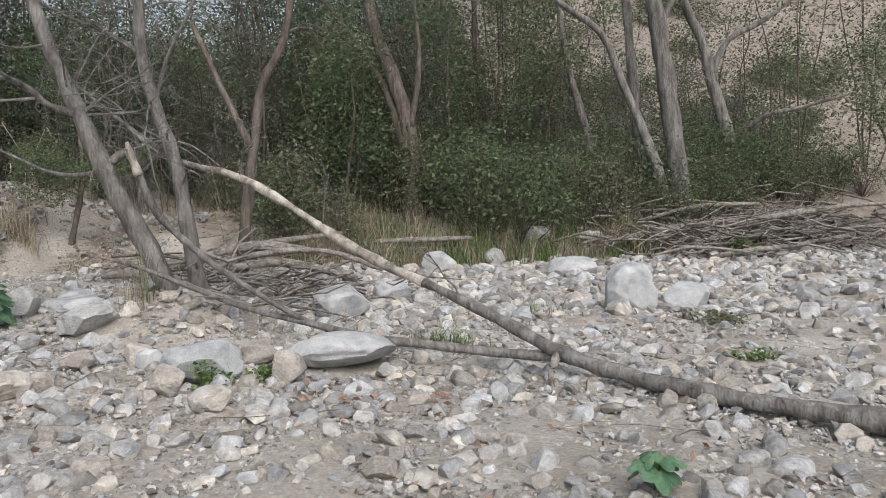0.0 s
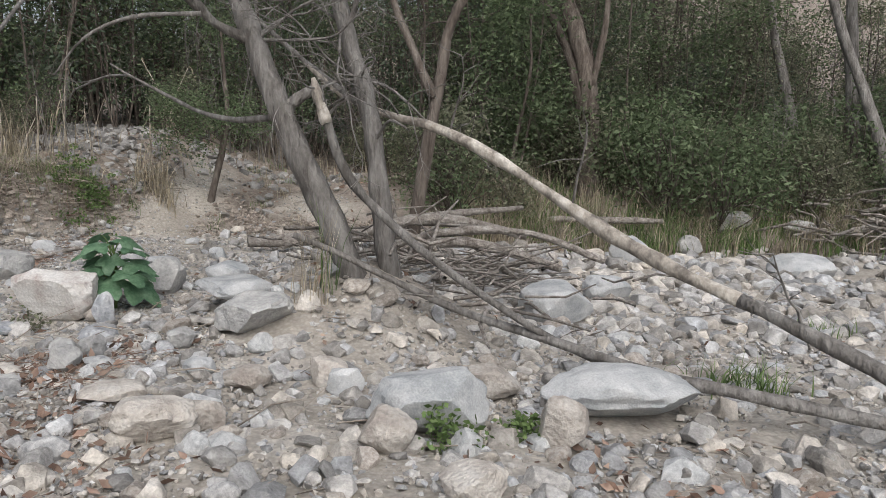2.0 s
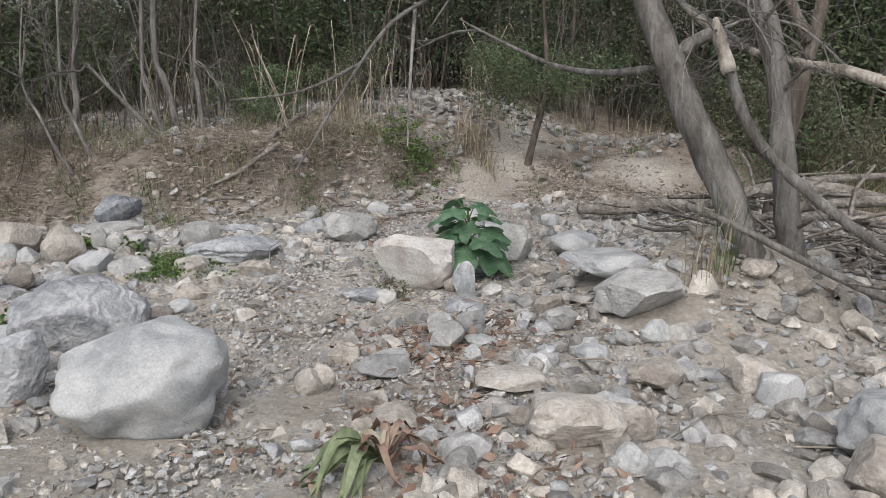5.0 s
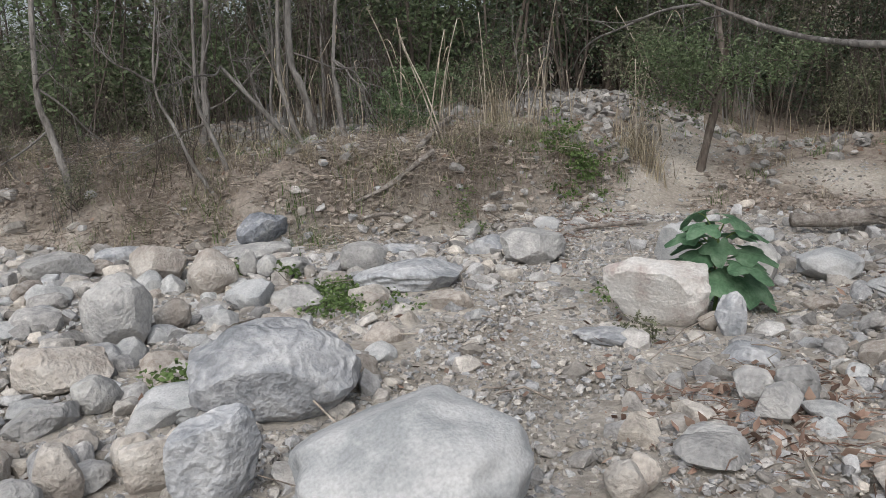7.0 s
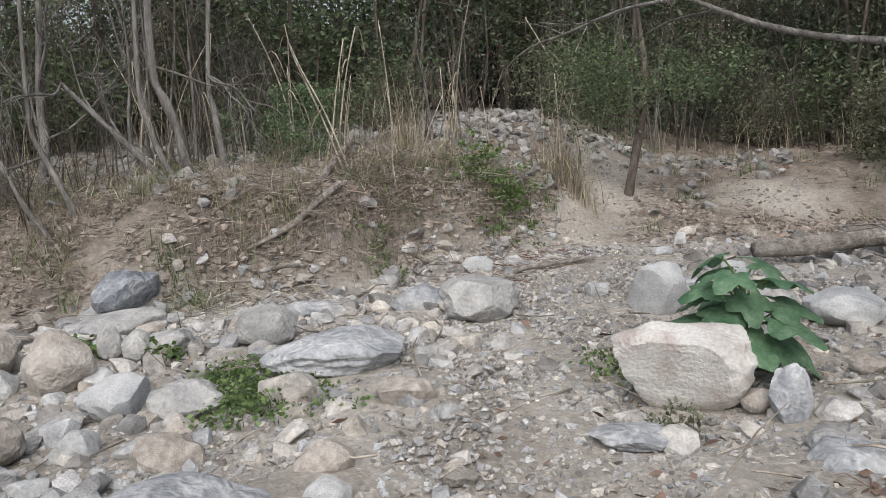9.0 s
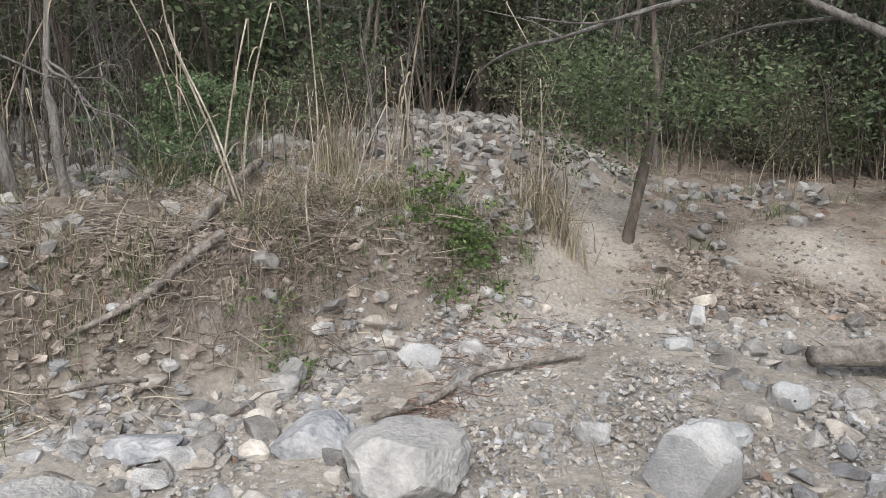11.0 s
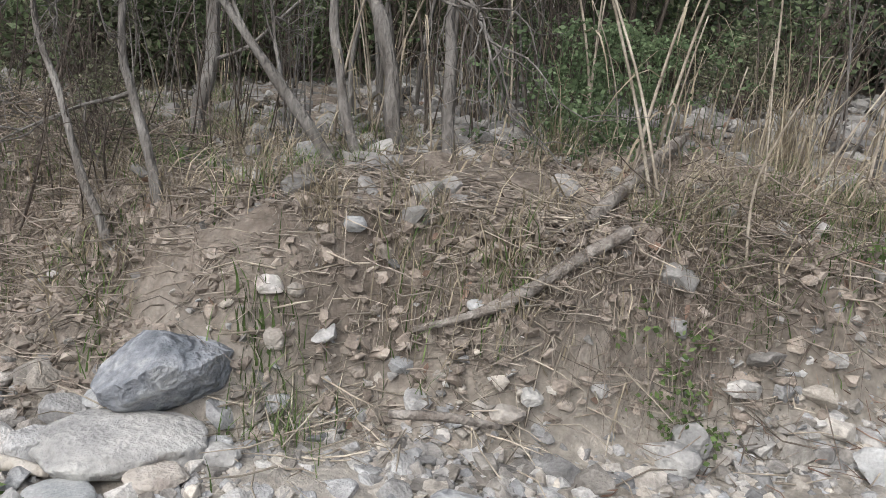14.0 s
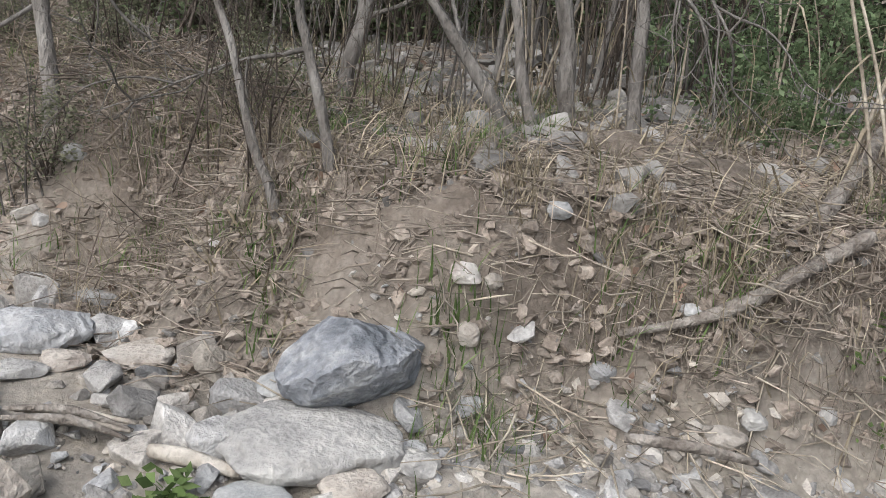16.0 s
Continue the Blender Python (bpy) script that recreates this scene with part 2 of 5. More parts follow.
def earthy(x, y):
    """1 on the wooded bank and terrace, 0 on the bed and on the sandy path that climbs the bank."""
    foot = np.interp(x, BANK_X, BANK_Y) + np.interp(x, (-9, -8.5, -8.2, -7.9, -7.5, -7.2, -6, -4), (0, 0.2, 0.33, 0.45, 0.42, 0.3, 0.2, 0))
    path = np.exp(-((x - np.interp(y, (10, 11, 12, 13, 14), (-6.7, -6.75, -6.7, -6.95, -7.3))) / 0.45) ** 4) * smooth(14.6, 13.2, y)
    shelf = np.exp(-((x + 5.15) / 0.65) ** 4 - ((y - 12.6) / 0.5) ** 4)
    mound = 0.6 * np.exp(-((x + 3.2) ** 2 + (y - 7.9) ** 2) / 0.7)
    return np.clip((1 - 0.15 * smooth(12, 20, y - foot)) * smooth(-0.3, 0.5, y - foot) * (1 - path) * (1 - shelf) + mound, 0, 1)


def mesh_of(name, verts, faces, mat, smooth_shade=True):
    me = bpy.data.meshes.new(name)
    if isinstance(faces, list):
        me.from_pydata(verts if isinstance(verts, list) else verts.tolist(), [], faces)
    else:
        V, F = np.asarray(verts, np.float32), np.asarray(faces, np.int32)
        me.vertices.add(len(V))
        me.vertices.foreach_set("co", V.ravel())
        me.loops.add(F.size)
        me.loops.foreach_set("vertex_index", F.ravel())
        me.polygons.add(len(F))
        me.polygons.foreach_set("loop_start", np.arange(len(F), dtype=np.int32) * F.shape[1])
        me.update(calc_edges=True)
    me.materials.append(mat)
    me.polygons.foreach_set("use_smooth", np.full(len(me.polygons), smooth_shade, dtype=bool))
    me.update()
    return me


def build_ground():
    def axis(lo, hi, step, reach):
        mid = list(np.arange(lo, hi, step))
        out, s = [], step
        v = hi
        while v < reach:
            out.append(v)
            s *= 1.16
            v += s
        low, s, v = [], step, lo - step
        while v > -reach:
            low.append(v)
            s *= 1.16
            v -= s
        return np.array(low[::-1] + mid + out)
    xs, ys = axis(-14, 8, 0.075, 900), axis(-1, 19, 0.075, 900)
    gx, gy = np.meshgrid(xs, ys)
    z = height(gx, gy)
    near = (gx > -16) & (gx < 10) & (gy > -3) & (gy < 22)
    rough = np.zeros_like(z)
    for j, i in zip(*np.where(near)):
        x, y = gx[j, i], gy[j, i]
        rough[j, i] = 0.035 * noise.noise((x * 1.6, y * 1.6, 3)) + 0.018 * noise.noise((x * 5, y * 5, 7))
    e = earthy(gx, gy)
    clod = np.zeros_like(z)
    for j, i in zip(*np.where(near & (e > 0.05) & (gx < -4))):
        x, y = gx[j, i], gy[j, i]
        clod[j, i] = 0.05 * noise.noise((x * 3.3, y * 3.3, 1)) + 0.035 * noise.noise((x * 8, y * 8, 2))
    z = z + rough * (1 + 0.8 * e) + clod * e
    far = ~near
    z[far] += (1.2 * np.sin(gx * 0.21 + 1.3 * np.sin(gy * 0.17)) * np.sin(gy * 0.19))[far] * smooth(25, 60, np.hypot(gx, gy))[far]
    v = np.stack([gx.ravel(), gy.ravel(), z.ravel()], 1)
    nx, ny = len(xs), len(ys)
    k = (np.arange(ny - 1)[:, None] * nx + np.arange(nx - 1)[None]).ravel()
    f = np.stack([k, k + 1, k + nx + 1, k + nx], 1)
    me = mesh_of("ground", v, f, ground_mat)
    a = me.attributes.new("earth", "FLOAT", "POINT")
    a.data.foreach_set("value", e.ravel().astype(np.float32))
    return tagged(new("ground", me), "sandy gravel river bed rising to a brown earth bank", "ground", kind="structure")


build_ground()


def part(name, me, parent, label=""):
    ob = new(name, me)
    ob.parent = parent
    return tagged(ob, label)


def H(x, y):
    return float(height(x, y))


# ---- stones ----


def ico(sub):
    bm = bmesh.new()
    bmesh.ops.create_icosphere(bm, subdivisions=sub, radius=1)
    v = np.array([x.co[:] for x in bm.verts])
    f = np.array([[w.index for w in p.verts] for p in bm.faces])
    bm.free()
    return v, f


ICO = {s: ico(s) for s in (1, 2, 3, 4, 5)}


def stone_shape(sub, cut, rng, lump=0.24, freq=1.15):
    """A unit stone: a ball with soft lumps, knocked flat on some sides."""
    v = ICO[sub][0].copy()
    off = rng.random(3) * 50
    if sub >= 2:
        d = np.array([noise.noise(Vector(p * freq + off)) + 0.4 * noise.noise(Vector(p * freq * 2.7 + off)) for p in v])
    else:
        d = rng.normal(0, 0.5, len(v))
    v *= (1 + lump * d)[:, None]
    for _ in range(int(5 + cut * 5)):
        n = rng.normal(size=3)
        n /= np.linalg.norm(n)
        h = 1 - (0.12 + cut) * rng.uniform(0.14, 0.5)
        over = np.clip(v @ n - h, 0, None)
        v -= np.outer(over * 0.98, n)
    if sub >= 3:
        relief = np.array([noise.noise(Vector(p * 4 + off)) + 0.6 * noise.noise(Vector(p * 9 + off)) + 0.35 * noise.noise(Vector(p * 21 + off)) for p in v])
        v *= (1 + 0.024 * (0.5 + cut) * relief)[:, None]
    return v


ROCKS = np.random.default_rng(5)


def boulder(label, x, y, w, d, h, turn, cut, mat, sink=0.12):
    cut = min(cut + 0.22, 1.0)
    fine = 5 if w > 0.4 else 4
    v = stone_shape(fine, cut, ROCKS)
    lo, hi = v.min(0), v.max(0)
    v = (v - (lo + hi) / 2) / (hi - lo) * 2
    v = np.sign(v) * np.abs(v) ** 0.9 / 2
    tall = h * (1 + sink)
    v *= (w, d, tall)
    me = mesh_of("boulder", v, ICO[fine][1], mat)
    if cut > 0.4:
        me.set_sharp_from_angle(angle=radians(22))
    ob = tagged(new("boulder", me), label, "boulder")
    ob.matrix_world = pose(x, y, H(x, y) + tall / 2 - h * sink, 0, 0, turn)
    return ob


STONES = []   # x, y, radius of what already lies on the bed
boulder("large smooth pale grey boulder sunk in sandy gravel", -5.20, 4.60, 0.74, 0.63, 0.48, 52, 0.05, pale_rock)
boulder("lumpy blue-grey banded boulder with wavy veins", -6.37, 5.19, 0.74, 0.55, 0.38, 47, 0.3, banded_rock)
boulder("upright angular grey slab with white quartz veins", -5.93, 4.46, 0.33, 0.18, 0.34, 59, 0.6, banded_rock)
boulder("tall rounded grey boulder beside the bank stones", -7.76, 5.34, 0.39, 0.31, 0.42, 57, 0.2, grey_rock)
boulder("brown rounded boulder at the foot of the bank", -8.38, 6.52, 0.36, 0.29, 0.32, 51, 0.3, brown_rock)
boulder("rough pinkish broken rock beside brown boulder", -8.89, 6.45, 0.42, 0.33, 0.29, 54, 0.8, brown_rock)
boulder("flat grey slab lying at the bank's foot", -9.64, 6.08, 0.53, 0.32, 0.20, 61, 0.7, grey_rock)
boulder("small upright grey stone at the bank foot", -8.52, 6.99, 0.15, 0.12, 0.21, 48, 0.3, grey_rock)
boulder("small grey egg-shaped stone at the bank foot", -8.33, 7.01, 0.17, 0.14, 0.18, 47, 0.2, grey_rock)
boulder("rough grey stone lying on sand", -8.26, 7.15, 0.36, 0.28, 0.14, 46, 0.6, grey_rock)
boulder("low smooth grey boulder beside green weeds", -7.47, 6.44, 0.34, 0.27, 0.16, 45, 0.25, grey_rock)
boulder("cracked pale grey boulder behind the banded one", -7.79, 6.33, 0.33, 0.27, 0.19, 48, 0.6, pale_rock)
boulder("smooth pale grey boulder among stacked stones", -6.63, 4.90, 0.44, 0.35, 0.12, 53, 0.2, pale_rock)
boulder("angular bluish grey stone among stacked stones", -6.94, 4.68, 0.22, 0.17, 0.17, 59, 0.8, grey_rock)
boulder("brown-grey slanting boulder among stacked stones", -7.38, 4.78, 0.45, 0.36, 0.21, 61, 0.6, brown_rock)
boulder("grey angular stone among stacked stones", -6.97, 4.43, 0.31, 0.24, 0.11, 63, 0.7, grey_rock)
boulder("yellowish elongated stone among stacked stones", -6.16, 4.38, 0.21, 0.11, 0.19, 56, 0.4, brown_rock)
boulder("low pale stone among stacked stones", -6.40, 4.47, 0.21, 0.17, 0.11, 57, 0.5, pale_rock)
boulder("reddish grey stone beside round boulder", -7.82, 5.74, 0.22, 0.18, 0.19, 54, 0.5, brown_rock)
boulder("rough beige stone among stacked stones", -6.60, 4.34, 0.20, 0.16, 0.12, 61, 0.7, brown_rock)
boulder("rounded grey stone among stacked stones", -6.46, 4.18, 0.13, 0.11, 0.09, 63, 0.2, grey_rock)
boulder("grey rounded stone among stacked stones", -6.36, 4.25, 0.18, 0.14, 0.10, 61, 0.2, grey_rock)
boulder("egg-shaped grey brown stone standing on gravel", -6.34, 4.14, 0.16, 0.13, 0.22, 65, 0.2, brown_rock)
boulder("rounded beige stone standing on gravel", -6.31, 4.41, 0.16, 0.13, 0.17, 62, 0.2, brown_rock)
boulder("rough grey stone in the gravel", -6.33, 3.98, 0.18, 0.14, 0.17, 66, 0.5, grey_rock)
boulder("angular creamy white rock with pink stains", -5.35, 7.22, 0.6, 0.42, 0.4, 18, 0.9, white_rock)
boulder("grey striped upright rock beside white rock", -4.90, 7.13, 0.17, 0.13, 0.25, 14, 0.6, banded_rock)
boulder("small beige stone leaning on white rock", -5.02, 7.21, 0.16, 0.13, 0.12, 15, 0.4, brown_rock)
boulder("rounded flat-topped grey boulder on gravel", -6.73, 8.34, 0.53, 0.42, 0.27, 28, 0.35, grey_rock)
boulder("half-buried pale grey boulder on gravel", -7.76, 7.48, 0.39, 0.31, 0.22, 40, 0.3, grey_rock)
boulder("low bluish slab half buried in gravel", -7.07, 7.13, 0.79, 0.47, 0.17, 37, 0.5, banded_rock)
boulder("pale tilted slab behind leafy plant", -5.69, 8.71, 0.37, 0.18, 0.33, 9, 0.7, pale_rock)
boulder("flat grey banded stone sunk in gravel", -5.46, 6.70, 0.33, 0.20, 0.07, 11, 0.6, banded_rock)
boulder("rounded bluish grey stone in gravel", -4.73, 6.84, 0.23, 0.19, 0.08, -3, 0.3, grey_rock)
boulder("pale angular boulder beside leafy plant", -4.64, 8.69, 0.44, 0.35, 0.21, -3, 0.6, pale_rock)
boulder("grey rounded stone on leaf litter", -4.41, 6.25, 0.20, 0.16, 0.16, 9, 0.4, grey_rock)
boulder("flat bluish stone on gravel", -4.70, 6.73, 0.28, 0.23, 0.08, 12, 0.6, banded_rock)
boulder("angular grey stone on gravel", -4.56, 6.18, 0.18, 0.14, 0.15, 12, 0.5, grey_rock)
boulder("low grey stone half buried in sand", -4.60, 5.70, 0.21, 0.17, 0.07, 15, 0.3, grey_rock)
boulder("smooth egg-shaped beige stone on sand", -4.71, 5.26, 0.12, 0.10, 0.14, 19, 0.12, brown_rock)
boulder("pile of flat pale grey slabs near roots", -3.93, 7.38, 0.68, 0.55, 0.16, 20, 0.7, pale_rock)
boulder("greenish grey stone below the slabs", -3.71, 6.85, 0.31, 0.25, 0.19, 19, 0.4, grey_rock)
boulder("grey weathered boulder by the leafy plant", -5.04, 8.27, 0.36, 0.29, 0.33, 26, 0.5, grey_rock)
boulder("beige half-buried boulder in sandy gravel", -3.44, 5.31, 0.42, 0.34, 0.20, 24, 0.4, brown_rock)
boulder("flat-topped beige stone on gravel", -3.89, 5.67, 0.36, 0.29, 0.08, 28, 0.4, brown_rock)
boulder("flat grey stone half sunk in gravel", -4.56, 5.57, 0.30, 0.24, 0.08, 36, 0.5, grey_rock)
boulder("rounded grey stone on gravel", -3.97, 6.57, 0.19, 0.15, 0.14, 23, 0.3, grey_rock)
boulder("rounded pale stone on gravel", -3.65, 6.18, 0.20, 0.16, 0.10, 22, 0.3, pale_rock)
boulder("flat beige stone on sand", -3.32, 6.10, 0.25, 0.20, 0.09, 18, 0.5, brown_rock)
boulder("angular bluish stone on gravel", -4.42, 6.00, 0.20, 0.16, 0.16, 32, 0.6, grey_rock)
boulder("rounded pale stone beside grey boulder", -2.73, 6.18, 0.22, 0.18, 0.17, 10, 0.3, pale_rock)
boulder("oval beige stone standing on sand", -4.74, 5.18, 0.14, 0.11, 0.14, 41, 0.15, brown_rock)
boulder("large smooth pale grey boulder among cobbles", -2.18, 5.82, 0.65, 0.52, 0.34, 19, 0.3, pale_rock)
boulder("long pale blue-grey boulder under fallen tree", -1.17, 6.31, 0.90, 0.54, 0.28, 7, 0.4, pale_rock)
boulder("pale blue-grey boulder by drift roots", -1.61, 8.73, 0.66, 0.53, 0.33, 8, 0.4, pale_rock)
boulder("pale grey boulder beyond fallen trunk", -1.15, 9.78, 0.49, 0.39, 0.26, 5, 0.4, pale_rock)
boulder("large pale grey boulder beside drift pile", 1.69, 9.07, 0.62, 0.50, 0.53, -14, 0.5, pale_rock)
boulder("rounded pale boulder beside drift pile", 2.33, 9.16, 0.56, 0.45, 0.30, -18, 0.4, pale_rock)
boulder("flat pale boulder in the stream bed", 1.43, 12.78, 0.84, 0.67, 0.31, -9, 0.5, pale_rock)
boulder("pale grey boulder at the far bank", -0.74, 13.04, 0.59, 0.47, 0.37, 1, 0.4, pale_rock)
boulder("flat grey boulder at the far bank", 0.97, 15.45, 0.66, 0.53, 0.31, -5, 0.5, grey_rock)
boulder("beige stone caught in driftwood", 4.14, 15.93, 0.56, 0.45, 0.33, -17, 0.4, brown_rock)
boulder("round beige stone caught in driftwood", 4.81, 16.38, 0.55, 0.44, 0.33, -18, 0.3, brown_rock)
boulder("grey boulder at root pile", -2.16, 10.38, 0.39, 0.31, 0.25, 10, 0.5, grey_rock)
boulder("grey stone in the stream bed", 0.21, 14.33, 0.39, 0.31, 0.29, -3, 0.5, grey_rock)
boulder("grey boulder near drift pile", 2.16, 15.75, 0.53, 0.43, 0.28, -10, 0.5, grey_rock)
boulder("angular grey rock by tree roots", -3.56, 6.83, 0.55, 0.44, 0.23, 27, 0.7, grey_rock)
boulder("rounded brown-grey stone on gravel", -3.25, 5.44, 0.22, 0.17, 0.16, 30, 0.4, brown_rock)
boulder("beige broken stone beside long boulder", -1.45, 5.66, 0.26, 0.21, 0.28, 12, 0.7, brown_rock)
boulder("brown half-buried stone beside boulder", -1.89, 6.43, 0.32, 0.25, 0.20, 14, 0.4, brown_rock)
boulder("flat beige stone on gravel", -1.80, 4.93, 0.29, 0.23, 0.16, 18, 0.6, brown_rock)
boulder("angular beige stone on gravel", -2.29, 5.41, 0.28, 0.23, 0.21, 21, 0.7, brown_rock)
boulder("rounded beige stone on gravel", -2.86, 6.27, 0.23, 0.18, 0.18, 23, 0.5, brown_rock)
boulder("beige stone on gravel", -3.28, 6.08, 0.26, 0.21, 0.13, 28, 0.5, brown_rock)
boulder("dark blue-grey angular boulder beside bank", -8.99, 7.60, 0.48, 0.36, 0.25, 61, 0.75, slate_rock)
boulder("large smooth grey oval boulder", -8.86, 7.39, 0.58, 0.39, 0.13, 62, -0.1, grey_rock)
boulder("smooth pale stone resting by dark boulder", -9.18, 7.47, 0.20, 0.16, 0.07, 64, 0.3, pale_rock)
boulder("brown speckled stone beside oval boulder", -8.64, 7.43, 0.21, 0.17, 0.06, 58, 0.2, brown_rock)
boulder("smooth bluish slab by undercut bank", -9.94, 6.83, 0.43, 0.26, 0.12, 81, 0.3, banded_rock)
boulder("reddish stone under bluish slab", -9.72, 6.90, 0.17, 0.14, 0.05, 79, 0.5, brown_rock)
boulder("flat grey stone under bluish slab", -9.70, 6.76, 0.18, 0.15, 0.04, 82, 0.5, grey_rock)
boulder("flat beige half-buried rock", -9.66, 7.13, 0.25, 0.20, 0.06, 74, 0.5, brown_rock)
boulder("pale rounded stone before oval boulder", -8.71, 7.16, 0.22, 0.18, 0.05, 66, 0.3, pale_rock)
boulder("pale grey stone beside oval boulder", -8.65, 7.65, 0.15, 0.12, 0.07, 53, 0.5, grey_rock)
boulder("small white stone on the bank slope", -8.93, 7.97, 0.11, 0.09, 0.07, 51, 0.6, white_rock)
boulder("small beige stone on the bank slope", -8.88, 8.05, 0.07, 0.06, 0.05, 49, 0.3, brown_rock)
boulder("small beige stone in cut grass", -8.85, 7.95, 0.08, 0.06, 0.08, 50, 0.3, brown_rock)
boulder("small pale stone under dead branch", -8.49, 8.61, 0.08, 0.07, 0.05, 35, 0.3, pale_rock)
boulder("round pale stone on the terrace", -8.88, 8.30, 0.10, 0.08, 0.06, 45, 0.3, pale_rock)
boulder("grey stone on the terrace", -9.82, 8.66, 0.14, 0.11, 0.11, 51, 0.3, grey_rock)
boulder("grey stone in grass on the terrace", -10.84, 7.18, 0.13, 0.10, 0.08, 78, 0.4, grey_rock)
boulder("angular bluish grey boulder on gravel", -7.29, 8.55, 0.40, 0.32, 0.15, 34, 0.7, banded_rock)
boulder("banded blue-grey boulder on gravel", -7.91, 8.16, 0.35, 0.28, 0.08, 48, 0.6, banded_rock)
boulder("pale boulder near the sandy path", -5.62, 9.22, 0.29, 0.23, 0.10, 0, 0.4, pale_rock)
boulder("pale grey stone by the sandy path", -5.31, 9.85, 0.19, 0.15, 0.12, -5, 0.4, pale_rock)
boulder("grey rounded stone on gravel", -7.79, 9.06, 0.17, 0.14, 0.11, 36, 0.3, grey_rock)
boulder("long pale rock at the bank foot", -7.28, 9.67, 0.26, 0.13, 0.14, 25, 0.6, pale_rock)
boulder("bluish white stone on the sand", -5.93, 10.48, 0.17, 0.14, 0.10, 4, 0.5, pale_rock)
boulder("oval grey stone in gravel", -7.82, 9.18, 0.16, 0.13, 0.14, 30, 0.25, grey_rock)
boulder("rounded beige stone in gravel", -8.23, 8.58, 0.14, 0.11, 0.06, 44, 0.3, brown_rock)
boulder("bluish stone in gravel", -8.21, 8.68, 0.09, 0.07, 0.06, 42, 0.5, grey_rock)
for ob in [o for o in scene.objects if o.name.startswith("boulder")]:
    STONES.append((ob.location.x, ob.location.y, max(ob.dimensions.x, ob.dimensions.y) * 0.42))
STONES = np.array(STONES)


def sandy(x, y):
    """0 where clean sand lies, 1 where stones crowd: the trodden path and patches stay clear."""
    path = np.exp(-((x - np.interp(y, (2, 4, 6, 8, 10, 12), (-3.4, -4.7, -5.6, -6.0, -6.4, -6.6))) / 0.55) ** 2)
    near = np.exp(-((x - 0.9) ** 2 / 1.6 + (y - 4.2) ** 2 / 0.5)) + np.exp(-((x - 2.8) ** 2 / 1.8 + (y - 8.0) ** 2 / 0.6)) + np.exp(-((x + 9.3) ** 2 / 0.1 + (y - 6.6) ** 2 / 0.1))
    fan = np.exp(-((x + 6.1) ** 2 / 0.5 + (y - 9.9) ** 2 / 1.2))
    patch = 0.5 + 0.5 * np.sin(2.3 * x + 1.1 * np.sin(1.9 * y)) * np.sin(2.1 * y + 0.7)
    return np.clip(1 - 0.9 * path - 0.8 * near - 0.85 * fan, 0.05, 1) * (0.5 + 0.5 * patch)


def scatter(count, rng, box, keep, margin=1.0):
    """Random spots in a box of the plan, kept with the chance that keep(x, y) gives and clear of the boulders."""
    out = []
    while len(out) < count:
        x, y = rng.uniform(box[0], box[1]), rng.uniform(box[2], box[3])
        if rng.random() < keep(x, y) and np.all((STONES[:, 0] - x) ** 2 + (STONES[:, 1] - y) ** 2 > (margin * STONES[:, 2]) ** 2):
            out.append((x, y))
    return out


def strew(count, rng, box, keep, margin=1.0):
    """The same for large numbers: keep takes whole arrays."""
    out = []
    while len(out) < count:
        x, y = rng.uniform(box[0], box[1], 6000), rng.uniform(box[2], box[3], 6000)
        ok = rng.random(6000) < keep(x, y)
        x, y = x[ok], y[ok]
        free = np.all((STONES[:, :1] - x) ** 2 + (STONES[:, 1:2] - y) ** 2 > (margin * STONES[:, 2:]) ** 2, axis=0)
        out += list(zip(x[free].tolist(), y[free].tolist()))
    return out[:count]


def bed_mask(x, y):
    return sandy(x, y) * (1 - earthy(x, y))


def on_bed(x, y):
    return float(sandy(x, y) * (1 - earthy(x, y)))


# loose cobbles that can be picked up one by one
rng = np.random.default_rng(11)
COBBLES = []
for k in range(14):
    v = stone_shape(3, rng.uniform(0.5, 1.0), rng)
    v = (v - v.mean(0)) / (v.max(0) - v.min(0)) * (1, rng.uniform(0.6, 0.95), rng.uniform(0.4, 0.75))
    COBBLES.append(mesh_of("cobble", v, ICO[3][1], (cobble_mat, cobble_pale, cobble_brown)[k % 3]))
    COBBLES[-1].set_sharp_from_angle(angle=radians(18))
for k, (x, y) in enumerate(scatter(100, rng, (-9.6, -6.2, 3.9, 6.8), lambda x, y: 1.0, 1.0) + scatter(195, rng, (-4.6, 1.8, 3.9, 8.6), on_bed)):
    s = rng.uniform(0.12, 0.32) if k < 100 else rng.uniform(0.09, 0.24)
    ob = tagged(new("cobble", COBBLES[k % 14]), "rounded grey-beige river cobble lying on gravel", "stone", "loose river cobbles")
    ob.matrix_world = pose(x, y, H(x, y) + s * 0.12, rng.uniform(-15, 15), rng.uniform(-15, 15), rng.uniform(0, 360)) @ Matrix.Scale(s, 4)


